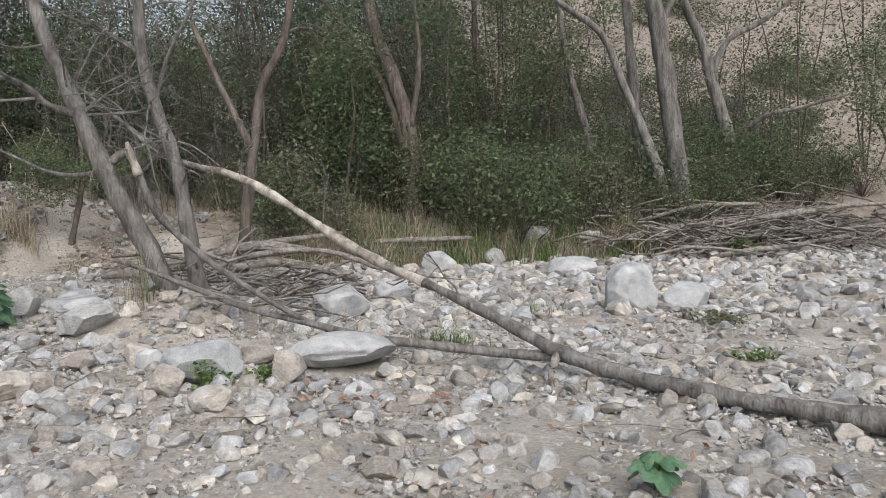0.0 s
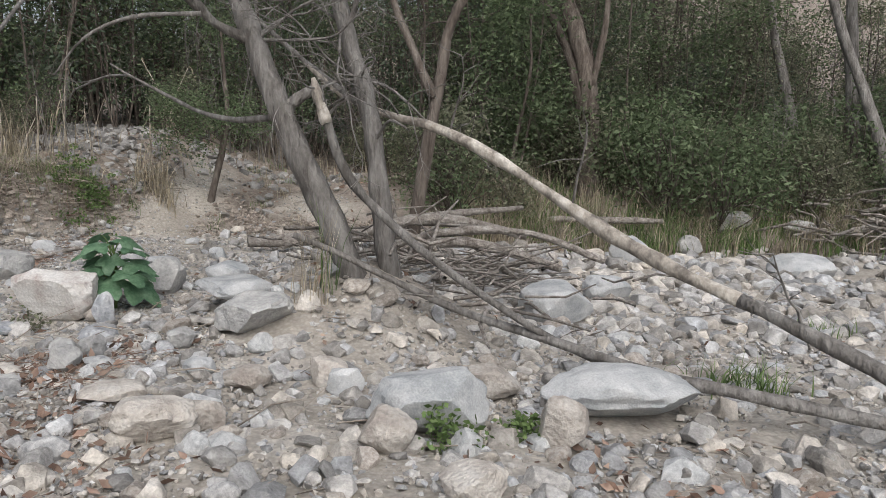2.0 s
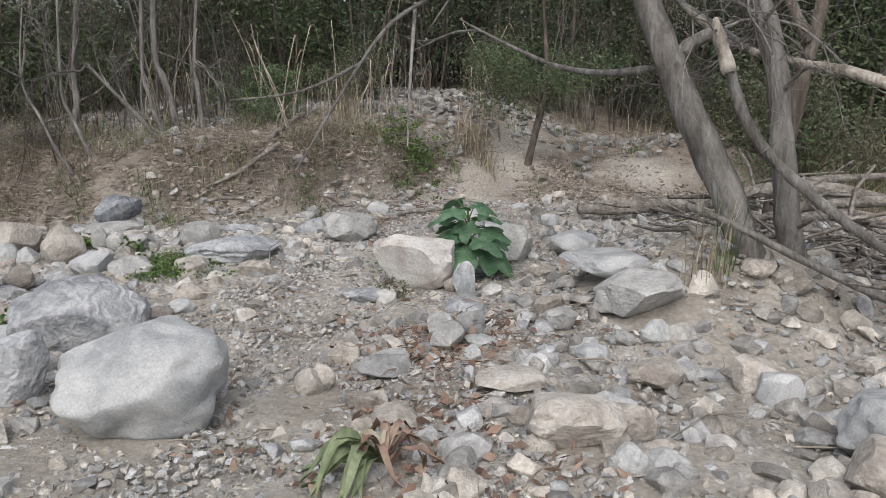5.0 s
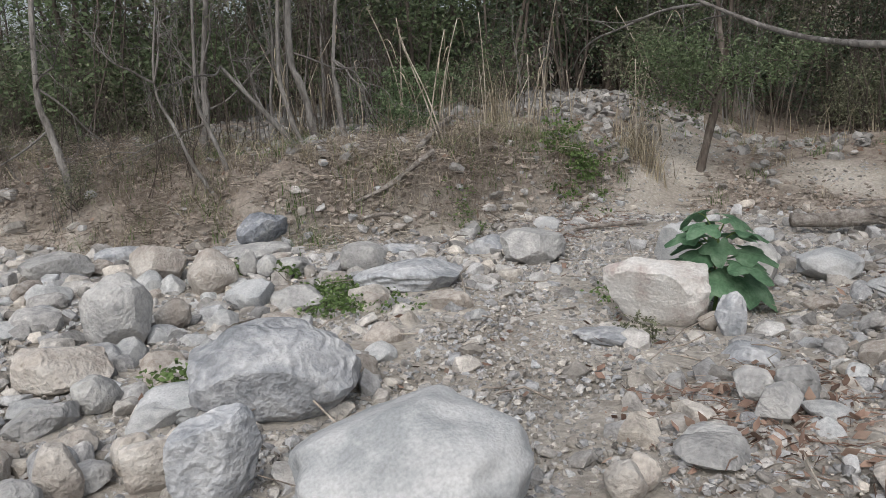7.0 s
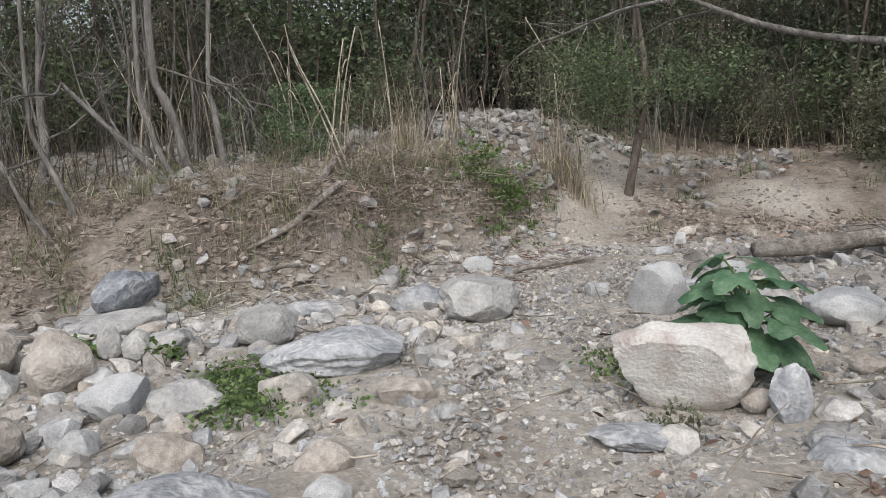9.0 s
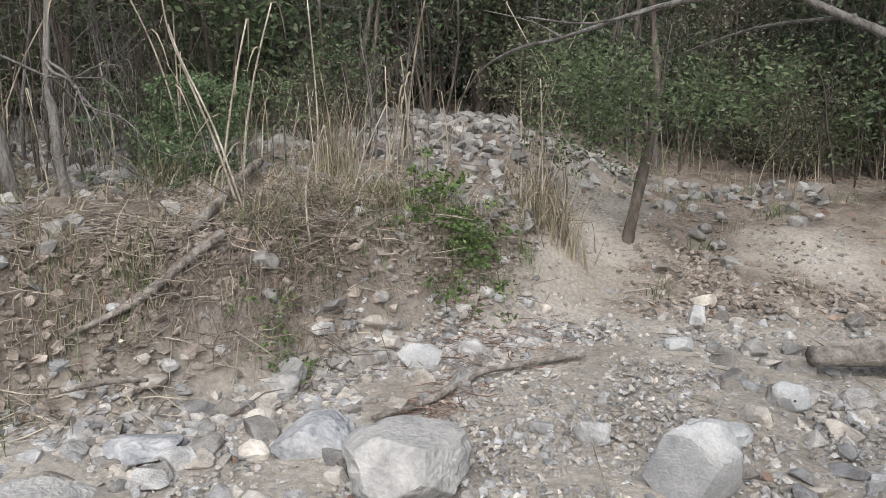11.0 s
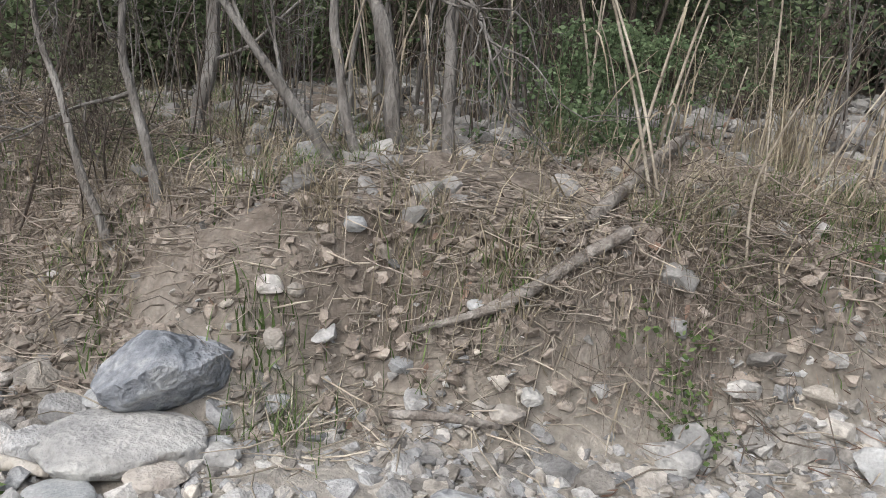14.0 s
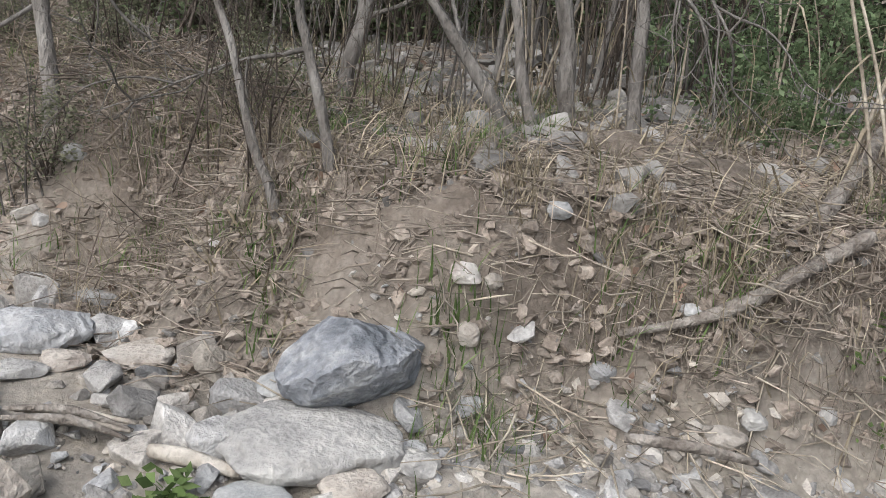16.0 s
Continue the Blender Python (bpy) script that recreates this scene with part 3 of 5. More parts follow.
def broken_stone(points, rng, bevel):
    """A unit broken stone: the hull of some points of a blunt ellipsoid, its edges worn off."""
    p = rng.normal(size=(points, 3))
    p /= np.linalg.norm(p, axis=1)[:, None]
    p = np.sign(p) * np.abs(p) ** 0.8 * (1, rng.uniform(0.55, 0.95), rng.uniform(0.38, 0.75))
    bm = bmesh.new()
    for q in p:
        bm.verts.new(q)
    bmesh.ops.convex_hull(bm, input=bm.verts[:])
    bmesh.ops.delete(bm, geom=[v for v in bm.verts if not v.link_faces], context="VERTS")
    bmesh.ops.dissolve_limit(bm, angle_limit=radians(14), verts=bm.verts[:], edges=bm.edges[:])
    if bevel:
        bmesh.ops.bevel(bm, geom=bm.edges[:], offset=bevel, segments=1, affect="EDGES")
    bmesh.ops.triangulate(bm, faces=bm.faces[:])
    bm.verts.index_update()
    v = np.array([w.co[:] for w in bm.verts])
    f = np.array([[w.index for w in t.verts] for t in bm.faces])
    bm.free()
    v -= (v.max(0) + v.min(0)) / 2
    return v / (v[:, 0].max() - v[:, 0].min()), f


def pebbles(name, label, spots, sizes, points, mat, rng, variants=14, bevel=0.0, sunk=0.1, tilt=0.33):
    """Many broken stones in one sheet of gravel."""
    P, S = np.array(spots), np.asarray(sizes)
    n = len(P)
    z = height(P[:, 0], P[:, 1]) + S * sunk
    a, b, e = rng.uniform(0, 2 * math.pi, n), rng.normal(0, tilt, n), rng.normal(0, tilt, n)
    ca, sa, cb, sb, ce, se = np.cos(a), np.sin(a), np.cos(b), np.sin(b), np.cos(e), np.sin(e)
    o, i = np.zeros(n), np.ones(n)
    R = np.array([[ca, -sa, o], [sa, ca, o], [o, o, i]]).transpose(2, 0, 1) @ np.array([[i, o, o], [o, cb, -sb], [o, sb, cb]]).transpose(2, 0, 1) @ np.array([[ce, o, se], [o, i, o], [-se, o, ce]]).transpose(2, 0, 1)
    which = rng.integers(variants, size=n)
    V, F, count = [], [], 0
    for k in range(variants):
        v, f = broken_stone(points, rng, bevel)
        pick = np.where(which == k)[0]
        w = np.einsum("nij,vj->nvi", R[pick] * S[pick][:, None, None], v) + np.stack([P[pick, 0], P[pick, 1], z[pick]], 1)[:, None]
        V.append(w.reshape(-1, 3))
        F.append((f[None] + (np.arange(len(pick)) * len(v))[:, None, None]).reshape(-1, 3) + count)
        count += len(pick) * len(v)
    return tagged(new(name, mesh_of(name, np.concatenate(V), np.concatenate(F), mat, False)), label, "gravel", kind="stuff")


rng = np.random.default_rng(12)
pebbles("cobble_bed", "grey and beige broken stones strewn over the bed", strew(5600, rng, (-9.6, 4, 3.0, 12), bed_mask, 0.85), 0.04 + 0.15 * rng.random(5600) ** 2.0, 16, gravel_mat, rng, 20, 0.03)
pebbles("far_stones", "pale stones strewn over the far stream bed", strew(2300, rng, (-3, 8, 8.5, 16.5), bed_mask, 0.9), 0.06 + 0.24 * rng.random(2300) ** 1.6, 16, gravel_mat, rng, 14, 0.03)
pebbles("gravel_bed", "fine mixed gravel on sand", strew(52000, rng, (-9.4, 3, 2.8, 11), lambda x, y: np.maximum(0.5, sandy(x, y)) * (1 - earthy(x, y)), 0.9), 0.011 + 0.05 * rng.random(52000) ** 2.6, 10, gravel_mat, rng, 14)
pebbles("path_gravel", "fine pebbles scattered over the trodden sand", strew(24000, rng, (-7.6, -3.4, 3.4, 9.6), lambda x, y: 1 - earthy(x, y), 0.9) + strew(5000, rng, (-7.6, -4, 9.6, 14), lambda x, y: 1 - earthy(x, y), 0.9), 0.01 + 0.035 * rng.random(29000) ** 2.4, 10, gravel_mat, rng, 14)
pebbles("terrace_stones", "grey stones scattered over the wooded terrace", scatter(3600, rng, (-13.5, -5, 7, 15), lambda x, y: 0.9 * float(earthy(x, y)) * float(smooth(0.5, 1.5, y - np.interp(x, BANK_X, BANK_Y))) * (0.15 + 0.85 * (math.sin(1.3 * x) * math.sin(1.1 * y) > -0.1)), 0.9), 0.04 + 0.15 * rng.random(3600) ** 1.9, 15, terrace_stone, rng, 14, 0.03, 0.12)
pebbles("bank_edge_stones", "grey stones heaped below the overgrown bank", scatter(1100, rng, (-14, -8.8, 3.2, 7.4), lambda x, y: 1 - float(earthy(x, y)), 0.9), 0.04 + 0.2 * rng.random(1100) ** 1.8, 18, gravel_mat, rng, 14, 0.03)
pebbles("foot_stones", "broken grey stones heaped along the bank foot", scatter(2300, rng, (-9.2, -6.6, 7.0, 10.8), lambda x, y: (1 - float(earthy(x, y))) * float(smooth(-1.5, -0.2, y - np.interp(x, BANK_X, BANK_Y))) * float(smooth(0.55, 0.2, y - np.interp(x, BANK_X, BANK_Y))), 0.8), 0.018 + 0.085 * rng.random(2300) ** 2.6, 16, gravel_mat, rng, 14, 0.03, 0.0)
pebbles("bank_stones", "small stones on the bank slope", strew(2600, rng, (-13, -4, 5.8, 12.5), earthy, 0.9), 0.012 + 0.055 * rng.random(2600) ** 2.6, 12, terrace_stone, rng)
pebbles("bank_clods", "crumbled brown earth clods on the bank slope", strew(17000, rng, (-13, -4, 5.8, 12.5), lambda x, y: earthy(x, y) * smooth(3.5, 1.2, y - np.interp(x, BANK_X, BANK_Y)), 0.9), 0.012 + 0.075 * rng.random(17000) ** 2.2, 12, clod_mat, rng)

# ---- wood ----


def tube(path, radii, sides=7, rough=0.0, seed=1):
    """Vertices and faces of a limb along a smoothed path; it tapers by the radii and is capped at both ends."""
    P = np.array(path, float)
    r = np.interp(np.linspace(0, 1, len(P)), np.linspace(0, 1, len(radii)), radii)
    t = np.linspace(0, len(P) - 1, (len(P) - 1) * 4 + 1)
    k = np.clip(t.astype(int), 0, len(P) - 2)
    u = (t - k)[:, None]
    p0, p1, p2, p3 = P[np.clip(k - 1, 0, None)], P[k], P[k + 1], P[np.clip(k + 2, None, len(P) - 1)]
    C = 0.5 * (2 * p1 + (p2 - p0) * u + (2 * p0 - 5 * p1 + 4 * p2 - p3) * u ** 2 + (3 * p1 - p0 - 3 * p2 + p3) * u ** 3)
    r = np.interp(t, np.arange(len(P)), r)
    d = np.concatenate([C[1:2] - C[:1], C[2:] - C[:-2], C[-1:] - C[-2:-1]])
    d /= np.linalg.norm(d, axis=1)[:, None] + 1e-9
    a = np.where(np.abs(d[:, 2:]) > 0.7, np.cross(d, (0.3, 1, 0.2)), np.cross(d, (0, 0, 1)))
    a /= np.linalg.norm(a, axis=1)[:, None] + 1e-9
    b = np.cross(d, a)
    w = 2 * math.pi * np.arange(sides) / sides
    out = (a[:, None] * np.cos(w)[None, :, None] + b[:, None] * np.sin(w)[None, :, None]) * r[:, None, None]
    V = (C[:, None] + out).reshape(-1, 3)
    if rough:
        lump = np.array([noise.noise(Vector(q)) for q in V * 7 + seed])
        V = V + out.reshape(-1, 3) * (rough * lump)[:, None]
    n = len(C)
    F = [[i * sides + s, i * sides + (s + 1) % sides, (i + 1) * sides + (s + 1) % sides, (i + 1) * sides + s] for i in range(n - 1) for s in range(sides)]
    F += [list(range(sides))[::-1], [(n - 1) * sides + s for s in range(sides)]]
    return V, F


def join(pieces):
    V, F, n = [], [], 0
    for v, f in pieces:
        V += v.tolist()
        F += [[i + n for i in q] for q in f]
        n += len(v)
    return V, F


def limb_mesh(name, path, radii, mat, sides=8, rough=0.25):
    return mesh_of(name, *tube(path, radii, sides, rough), mat)


def twigs(start, direction, length, rng, depth=2, radius=0.012, droop=0.0):
    """A bare, crooked branch with side twigs."""
    pts, d = [np.array(start, float)], np.array(direction, float)
    d /= np.linalg.norm(d)
    for _ in range(5):
        d = d + rng.normal(0, 0.22, 3) - (0, 0, droop)
        d /= np.linalg.norm(d)
        pts.append(pts[-1] + d * length / 5)
    out = [tube(pts, (radius, radius * 0.3), 5 if depth > 1 else 4)]
    if depth:
        for k in range(2, 6):
            for _ in range(rng.integers(1, 3)):
                out += twigs(pts[k], d + rng.normal(0, 0.8, 3), length * rng.uniform(0.3, 0.6), rng, depth - 1, radius * 0.45, droop)
    return out


def leaves(centres, per, spread, size, rng, narrow=0.45):
    """Small folded leaves strewn round some centres."""
    C = np.repeat(np.array(centres), per, 0)
    C = C + rng.normal(0, 1, C.shape) * spread
    n = len(C)
    d = rng.normal(0, 1, (n, 3)) * (1, 1, 0.6) - (0, 0, 0.25)
    d /= np.linalg.norm(d, axis=1)[:, None]
    s = np.cross(d, rng.normal(0, 1, (n, 3)))
    s /= np.linalg.norm(s, axis=1)[:, None]
    L = (size * rng.uniform(0.6, 1.3, n))[:, None]
    V = np.stack([C, C + d * L * 0.5 + s * L * narrow * 0.5, C + d * L, C + d * L * 0.5 - s * L * narrow * 0.5], 1).reshape(-1, 3)
    k = np.arange(n)[:, None] * 4
    return V, np.concatenate([k + (0, 1, 2), k + (0, 2, 3)])


def tree(label, trunk, radii, limbs=(), mat=bark_mat, crown=None, dead=0, seed=3, name="tree"):
    """A tree from the line of its trunk, with limbs, dead twigs and perhaps a crown."""
    rng = np.random.default_rng(seed)
    base = trunk[0]
    ob = tagged(new(name), label, "tree")
    ob.location = (base[0], base[1], H(base[0], base[1]))
    inv = np.array(ob.location)
    sub = lambda path: [np.array(p) - inv for p in path]
    t = sub(trunk)
    t = [t[0] - (0, 0, 0.25)] + t
    part("trunk", limb_mesh("trunk", t, (radii[0] * 1.35, radii[0], *radii[1:]), mat, 10, 0.3), ob)
    ends = [t[-1]]
    for path, rr in limbs:
        part("limb", limb_mesh("limb", sub(path), rr, mat, 7, 0.3), ob)
        ends.append(sub(path)[-1])
    if dead:
        for k in range(dead):
            i = rng.integers(len(t) // 2, len(t))
            part("twig", mesh_of("twig", *join(twigs(t[i], rng.normal(0, 1, 3) + (0, 0, 0.5), rng.uniform(0.6, 1.3), rng, 2, 0.013)), mat), ob, "bare crooked twig")
    if crown:
        leaf, count, size = crown
        cs = [np.array(e) + rng.normal(0, 0.7 if size > 0.055 else 0.24, 3) * (1, 1, 0.6) for e in ends for _ in range(count)]
        part("crown", mesh_of("crown", *leaves(cs, 40, 0.22 if size > 0.055 else 0.09, size, rng), leaf, False), ob)
    return ob


# the two bare trees on the mound and the broken trunk that leans through them
tree("leaning grey tree on the mound, bare crooked limbs",
     [(-3.13, 7.5, 0.3), (-3.42, 7.5, 0.92), (-3.68, 7.53, 1.43), (-3.87, 7.57, 1.91), (-3.98, 7.58, 2.15), (-4.17, 7.62, 2.6), (-4.32, 7.68, 3.0), (-4.5, 7.75, 3.6)], (0.098, 0.088, 0.078, 0.066, 0.055),
     [([(-3.66, 7.53, 1.36), (-4.2, 7.95, 1.32), (-4.7, 8.3, 1.38), (-5.1, 8.55, 1.5), (-5.5, 8.58, 1.68), (-5.7, 8.6, 1.78)], (0.03, 0.021, 0.014, 0.009)),
      ([(-3.85, 7.57, 1.88), (-4.09, 7.42, 2.0), (-4.2, 7.28, 2.14), (-4.3, 7.13, 2.23), (-4.53, 6.98, 2.3), (-4.79, 6.83, 2.38)], (0.045, 0.032, 0.02)),
      ([(-3.6, 7.5, 1.3), (-3.58, 7.52, 1.44), (-3.45, 7.54, 1.54), (-3.36, 7.55, 1.56)], (0.05, 0.04)),
      ([(-5.5, 8.58, 1.68), (-5.9, 8.85, 1.68), (-6.37, 9.12, 1.58), (-6.7, 9.5, 1.55), (-7.0, 9.85, 1.46), (-7.25, 10.2, 1.3)], (0.012, 0.008, 0.005)), ([(-5.9, 8.85, 1.68), (-6.2, 8.9, 1.62), (-6.5, 9.0, 1.66)], (0.007, 0.003)), ([(-6.37, 9.12, 1.58), (-6.55, 9.25, 1.66), (-6.8, 9.3, 1.72)], (0.005, 0.002)), ([(-5.3, 8.57, 1.6), (-5.6, 8.75, 1.58), (-5.9, 9.1, 1.5)], (0.008, 0.003)),
      ([(-4.1, 7.2, 2.05), (-4.5, 7.0, 2.0), (-4.8, 6.9, 1.85), (-5.0, 6.85, 1.6)], (0.018, 0.006)),
      ([(-4.22, 7.2, 2.17), (-4.15, 6.4, 2.3), (-3.95, 5.4, 2.0), (-3.62, 4.55, 1.6), (-3.57, 4.13, 1.44), (-3.57, 3.94, 1.3), (-3.52, 3.66, 1.11)], (0.024, 0.016, 0.008, 0.0055, 0.004, 0.002)),
      ([(-3.6, 4.3, 1.5), (-3.5, 4.1, 1.3), (-3.42, 3.95, 1.14)], (0.006, 0.002)), ([(-3.57, 4.0, 1.34), (-3.65, 3.85, 1.27), (-3.78, 3.75, 1.25)], (0.005, 0.002))], dead=15, seed=21)
tree("slender grey tree on the mound with forked bare top",
     [(-2.85, 7.71, 0.12), (-2.95, 7.77, 0.72), (-3.04, 7.84, 1.29), (-3.15, 7.87, 1.65), (-3.29, 7.92, 2.07), (-3.4, 7.97, 2.54), (-3.42, 8.02, 2.95), (-3.4, 8.1, 3.7)], (0.078, 0.07, 0.06, 0.048),
     [([(-3.27, 7.92, 2.0), (-3.1, 7.85, 2.45), (-2.85, 7.8, 2.85), (-2.6, 7.75, 3.3)], (0.022, 0.01)),
      ([(-3.38, 7.97, 2.5), (-3.75, 7.9, 2.75), (-4.1, 7.85, 2.9), (-4.6, 7.8, 3.2)], (0.024, 0.01)),
      ([(-3.0, 7.8, 1.2), (-2.85, 7.6, 1.35), (-2.7, 7.5, 1.3)], (0.016, 0.006))], dead=15, seed=22)
tree("dark twisted tree behind the mound",
     [(-3.3, 10.6, 0.0), (-3.15, 10.6, 1.1), (-3.05, 10.65, 1.75), (-2.95, 10.7, 2.4), (-2.6, 10.75, 3.1), (-2.5, 10.8, 4.0)], (0.07, 0.06, 0.045), [([(-3.1, 10.6, 1.6), (-3.5, 10.7, 2.4), (-3.9, 10.8, 3.3)], (0.06, 0.03))], dark_bark, dead=5, seed=23)

fallen = tagged(new("fallen_tree"), "fallen grey tree, barkless pale stretches, leaning on bare trees", "fallen tree")
LOG = [(-4.42, 8.60, 2.29), (-3.81, 8.47, 1.82), (-3.28, 8.30, 1.47), (-2.46, 7.96, 1.27), (-1.68, 7.45, 0.90), (-1.10, 7.03, 0.60), (-0.50, 6.63, 0.39), (0.12, 6.22, 0.15), (0.62, 5.85, -0.05), (1.1, 5.48, -0.12), (1.5, 5.1, -0.12), (2.0, 4.75, -0.12), (2.5, 4.4, -0.1)]
fallen.location = LOG[-3]
sub = lambda pts: [np.array(p) - np.array(LOG[-3]) for p in pts]
part("trunk", limb_mesh("trunk", sub(LOG[6:]), (0.042, 0.05, 0.058, 0.064, 0.066), bark_mat, 14, 0.5), fallen, "thick furrowed grey bark")
part("bare_trunk", limb_mesh("bare_trunk", sub(LOG[1:7]), (0.027, 0.037, 0.043, 0.043), bare_wood, 12, 0.6), fallen, "pale barkless broken wood")
part("tip", limb_mesh("tip", sub(LOG[:3]), (0.014, 0.025, 0.038), bark_mat, 7, 0.3), fallen)
part("limb", limb_mesh("limb", sub([(0.75, 5.85, -0.08), (0.15, 6.12, -0.1), (-0.42, 6.3, -0.08), (-0.99, 6.5, -0.05), (-1.58, 6.85, 0.0), (-2.2, 7.2, 0.06), (-2.7, 7.3, 0.22), (-3.1, 7.2, 0.42), (-3.4, 7.1, 0.55)]), (0.045, 0.04, 0.032, 0.026, 0.02), bark_mat, 8, 0.25), fallen, "long thin side limb")
part("stub", limb_mesh("stub", sub([(0.55, 5.85, -0.05), (0.5, 5.75, -0.14), (0.5, 5.7, -0.24)]), (0.035, 0.025), grey_wood, 6, 0.4), fallen, "broken stub")
for k, p in enumerate(((-2.46, 7.96, 1.27), (-1.5, 7.33, 0.8), (-0.2, 6.45, 0.28), (-2.9, 8.1, 1.4))):
    part("twig", mesh_of("twig", *join(twigs(np.array(p) - np.array(LOG[-3]), (0.3 - 0.2 * k, -0.3, 0.8), 0.6, np.random.default_rng(70 + k), 1, 0.011)), bark_mat), fallen)
snag = tagged(new("broken_branch", limb_mesh("broken_branch", [(-3.34, 7.45, 1.58), (-3.24, 7.42, 1.26), (-3.10, 7.39, 0.96), (-2.86, 7.37, 0.71), (-2.4, 7.2, 0.4), (-1.7, 6.9, 0.06), (-1.2, 6.75, -0.12)], (0.03, 0.036, 0.03, 0.02), bark_mat)), "broken hanging branch with torn pale end", "branch")
part("torn_end", limb_mesh("torn_end", [(-3.37, 7.43, 1.64), (-3.33, 7.43, 1.5), (-3.26, 7.4, 1.32)], (0.012, 0.042, 0.034), bare_wood, 7, 0.6), snag, "torn pale wood")

# trees of the far bank
FAR = np.random.default_rng(31)
tree("dark multi-stemmed tree at the far bank", [(-1.38, 15.5, 0.2), (-1.38, 15.6, 1.2), (-1.48, 15.7, 2.15), (-1.79, 15.8, 3.1), (-2.05, 15.9, 3.8), (-2.25, 16.0, 4.7), (-2.6, 16.2, 6.0)], (0.17, 0.15, 0.12, 0.09),
     [([(-1.5, 15.6, 1.4), (-1.85, 15.7, 2.6), (-2.5, 15.8, 3.7), (-3.2, 15.9, 4.6)], (0.09, 0.05)), ([(-1.4, 15.6, 1.9), (-1.2, 15.7, 3.2), (-1.3, 15.9, 4.6)], (0.07, 0.03))], dark_bark, (leaf_dark, 22, 0.12), 5, 24)
tree("tall straight grey tree standing in driftwood", [(4.3, 17.2, 0.1), (4.15, 17.35, 1.4), (3.97, 17.5, 2.8), (3.78, 17.6, 4.1), (3.68, 17.7, 4.9), (3.5, 17.9, 7.0)], (0.2, 0.18, 0.15), [([(3.8, 17.6, 4.0), (4.3, 17.7, 5.0), (4.6, 17.8, 6.2)], (0.08, 0.04))], bark_mat, (leaf_green, 22, 0.11), 3, 25)
tree("thin leaning grey tree beside tall tree", [(4.0, 17.1, 0.1), (3.6, 17.2, 1.4), (3.04, 17.4, 2.8), (2.58, 17.5, 3.9), (1.7, 17.6, 4.6), (0.9, 17.7, 5.4)], (0.11, 0.09, 0.07, 0.04), (), bark_mat, (leaf_green, 30, 0.12), 4, 26)
tree("forked grey tree behind driftwood", [(6.12, 19.0, 0.4), (5.8, 19.1, 1.6), (5.43, 19.2, 2.9), (5.19, 19.3, 3.9), (4.88, 19.4, 4.6), (4.4, 19.5, 5.9)], (0.17, 0.14, 0.11, 0.08), [([(5.4, 19.2, 3.1), (5.75, 19.2, 3.9), (6.5, 19.2, 4.3), (7.6, 19.3, 5.1)], (0.09, 0.04)), ([(5.85, 19.1, 1.5), (6.4, 18.6, 2.1), (7.2, 18.4, 2.3), (8.3, 18.3, 2.6)], (0.07, 0.05, 0.025))], bark_mat, (leaf_olive, 30, 0.11), 4, 27)
tree("slim grey tree among far bank shrubs", [(2.7, 18.4, 0.4), (2.45, 18.5, 1.7), (2.08, 18.6, 3.0), (1.85, 18.8, 4.3), (1.7, 19, 5.8)], (0.1, 0.08, 0.05), (), bark_mat, (leaf_green, 22, 0.11), 2, 28)
tree("slim dark tree among far bank shrubs", [(0.18, 19.5, 0.5), (0.02, 19.7, 2.4), (-0.15, 19.8, 4.0), (-0.1, 20, 6)], (0.1, 0.08, 0.05), (), dark_bark, (leaf_dark, 22, 0.11), 2, 29)
tree("grey tree standing behind driftwood", [(3.7, 18.3, 0.35), (3.5, 18.5, 2.3), (3.36, 18.6, 4.0), (3.2, 18.8, 6.0)], (0.13, 0.11, 0.08), (), bark_mat, (leaf_green, 22, 0.11), 2, 30)
# the green sapling on the path and the trees of the terrace
tree("young feathery tree beside the sandy path", [(-6.55, 12.2, 0.12), (-6.46, 12.4, 0.8), (-6.42, 12.5, 1.35), (-6.5, 12.6, 1.9), (-6.6, 12.7, 2.6)], (0.05, 0.04, 0.028, 0.014),
     [([(-6.45, 12.4, 0.9), (-6.6, 12.2, 1.0), (-6.85, 12.0, 1.05)], (0.012, 0.005)), ([(-6.45, 12.4, 1.0), (-6.3, 12.2, 1.2), (-6.1, 12.0, 1.3)], (0.012, 0.005)), ([(-6.45, 12.4, 0.95), (-6.8, 12.3, 1.3), (-7.1, 12.2, 1.4)], (0.016, 0.006)), ([(-6.42, 12.5, 1.1), (-6.0, 12.4, 1.35), (-5.7, 12.3, 1.35)], (0.016, 0.006)), ([(-6.45, 12.45, 1.2), (-6.6, 12.1, 1.5), (-6.7, 11.8, 1.5)], (0.012, 0.005))], dark_bark, (leaf_green, 30, 0.045), 0, 32)
tree("dark trunk among terrace thicket", [(-9.0, 15.5, 0.7), (-9.12, 15.6, 1.7), (-9.27, 15.7, 2.6), (-9.37, 15.9, 3.9)], (0.11, 0.1, 0.08), (), dark_bark, (leaf_dark, 22, 0.11), 3, 33)
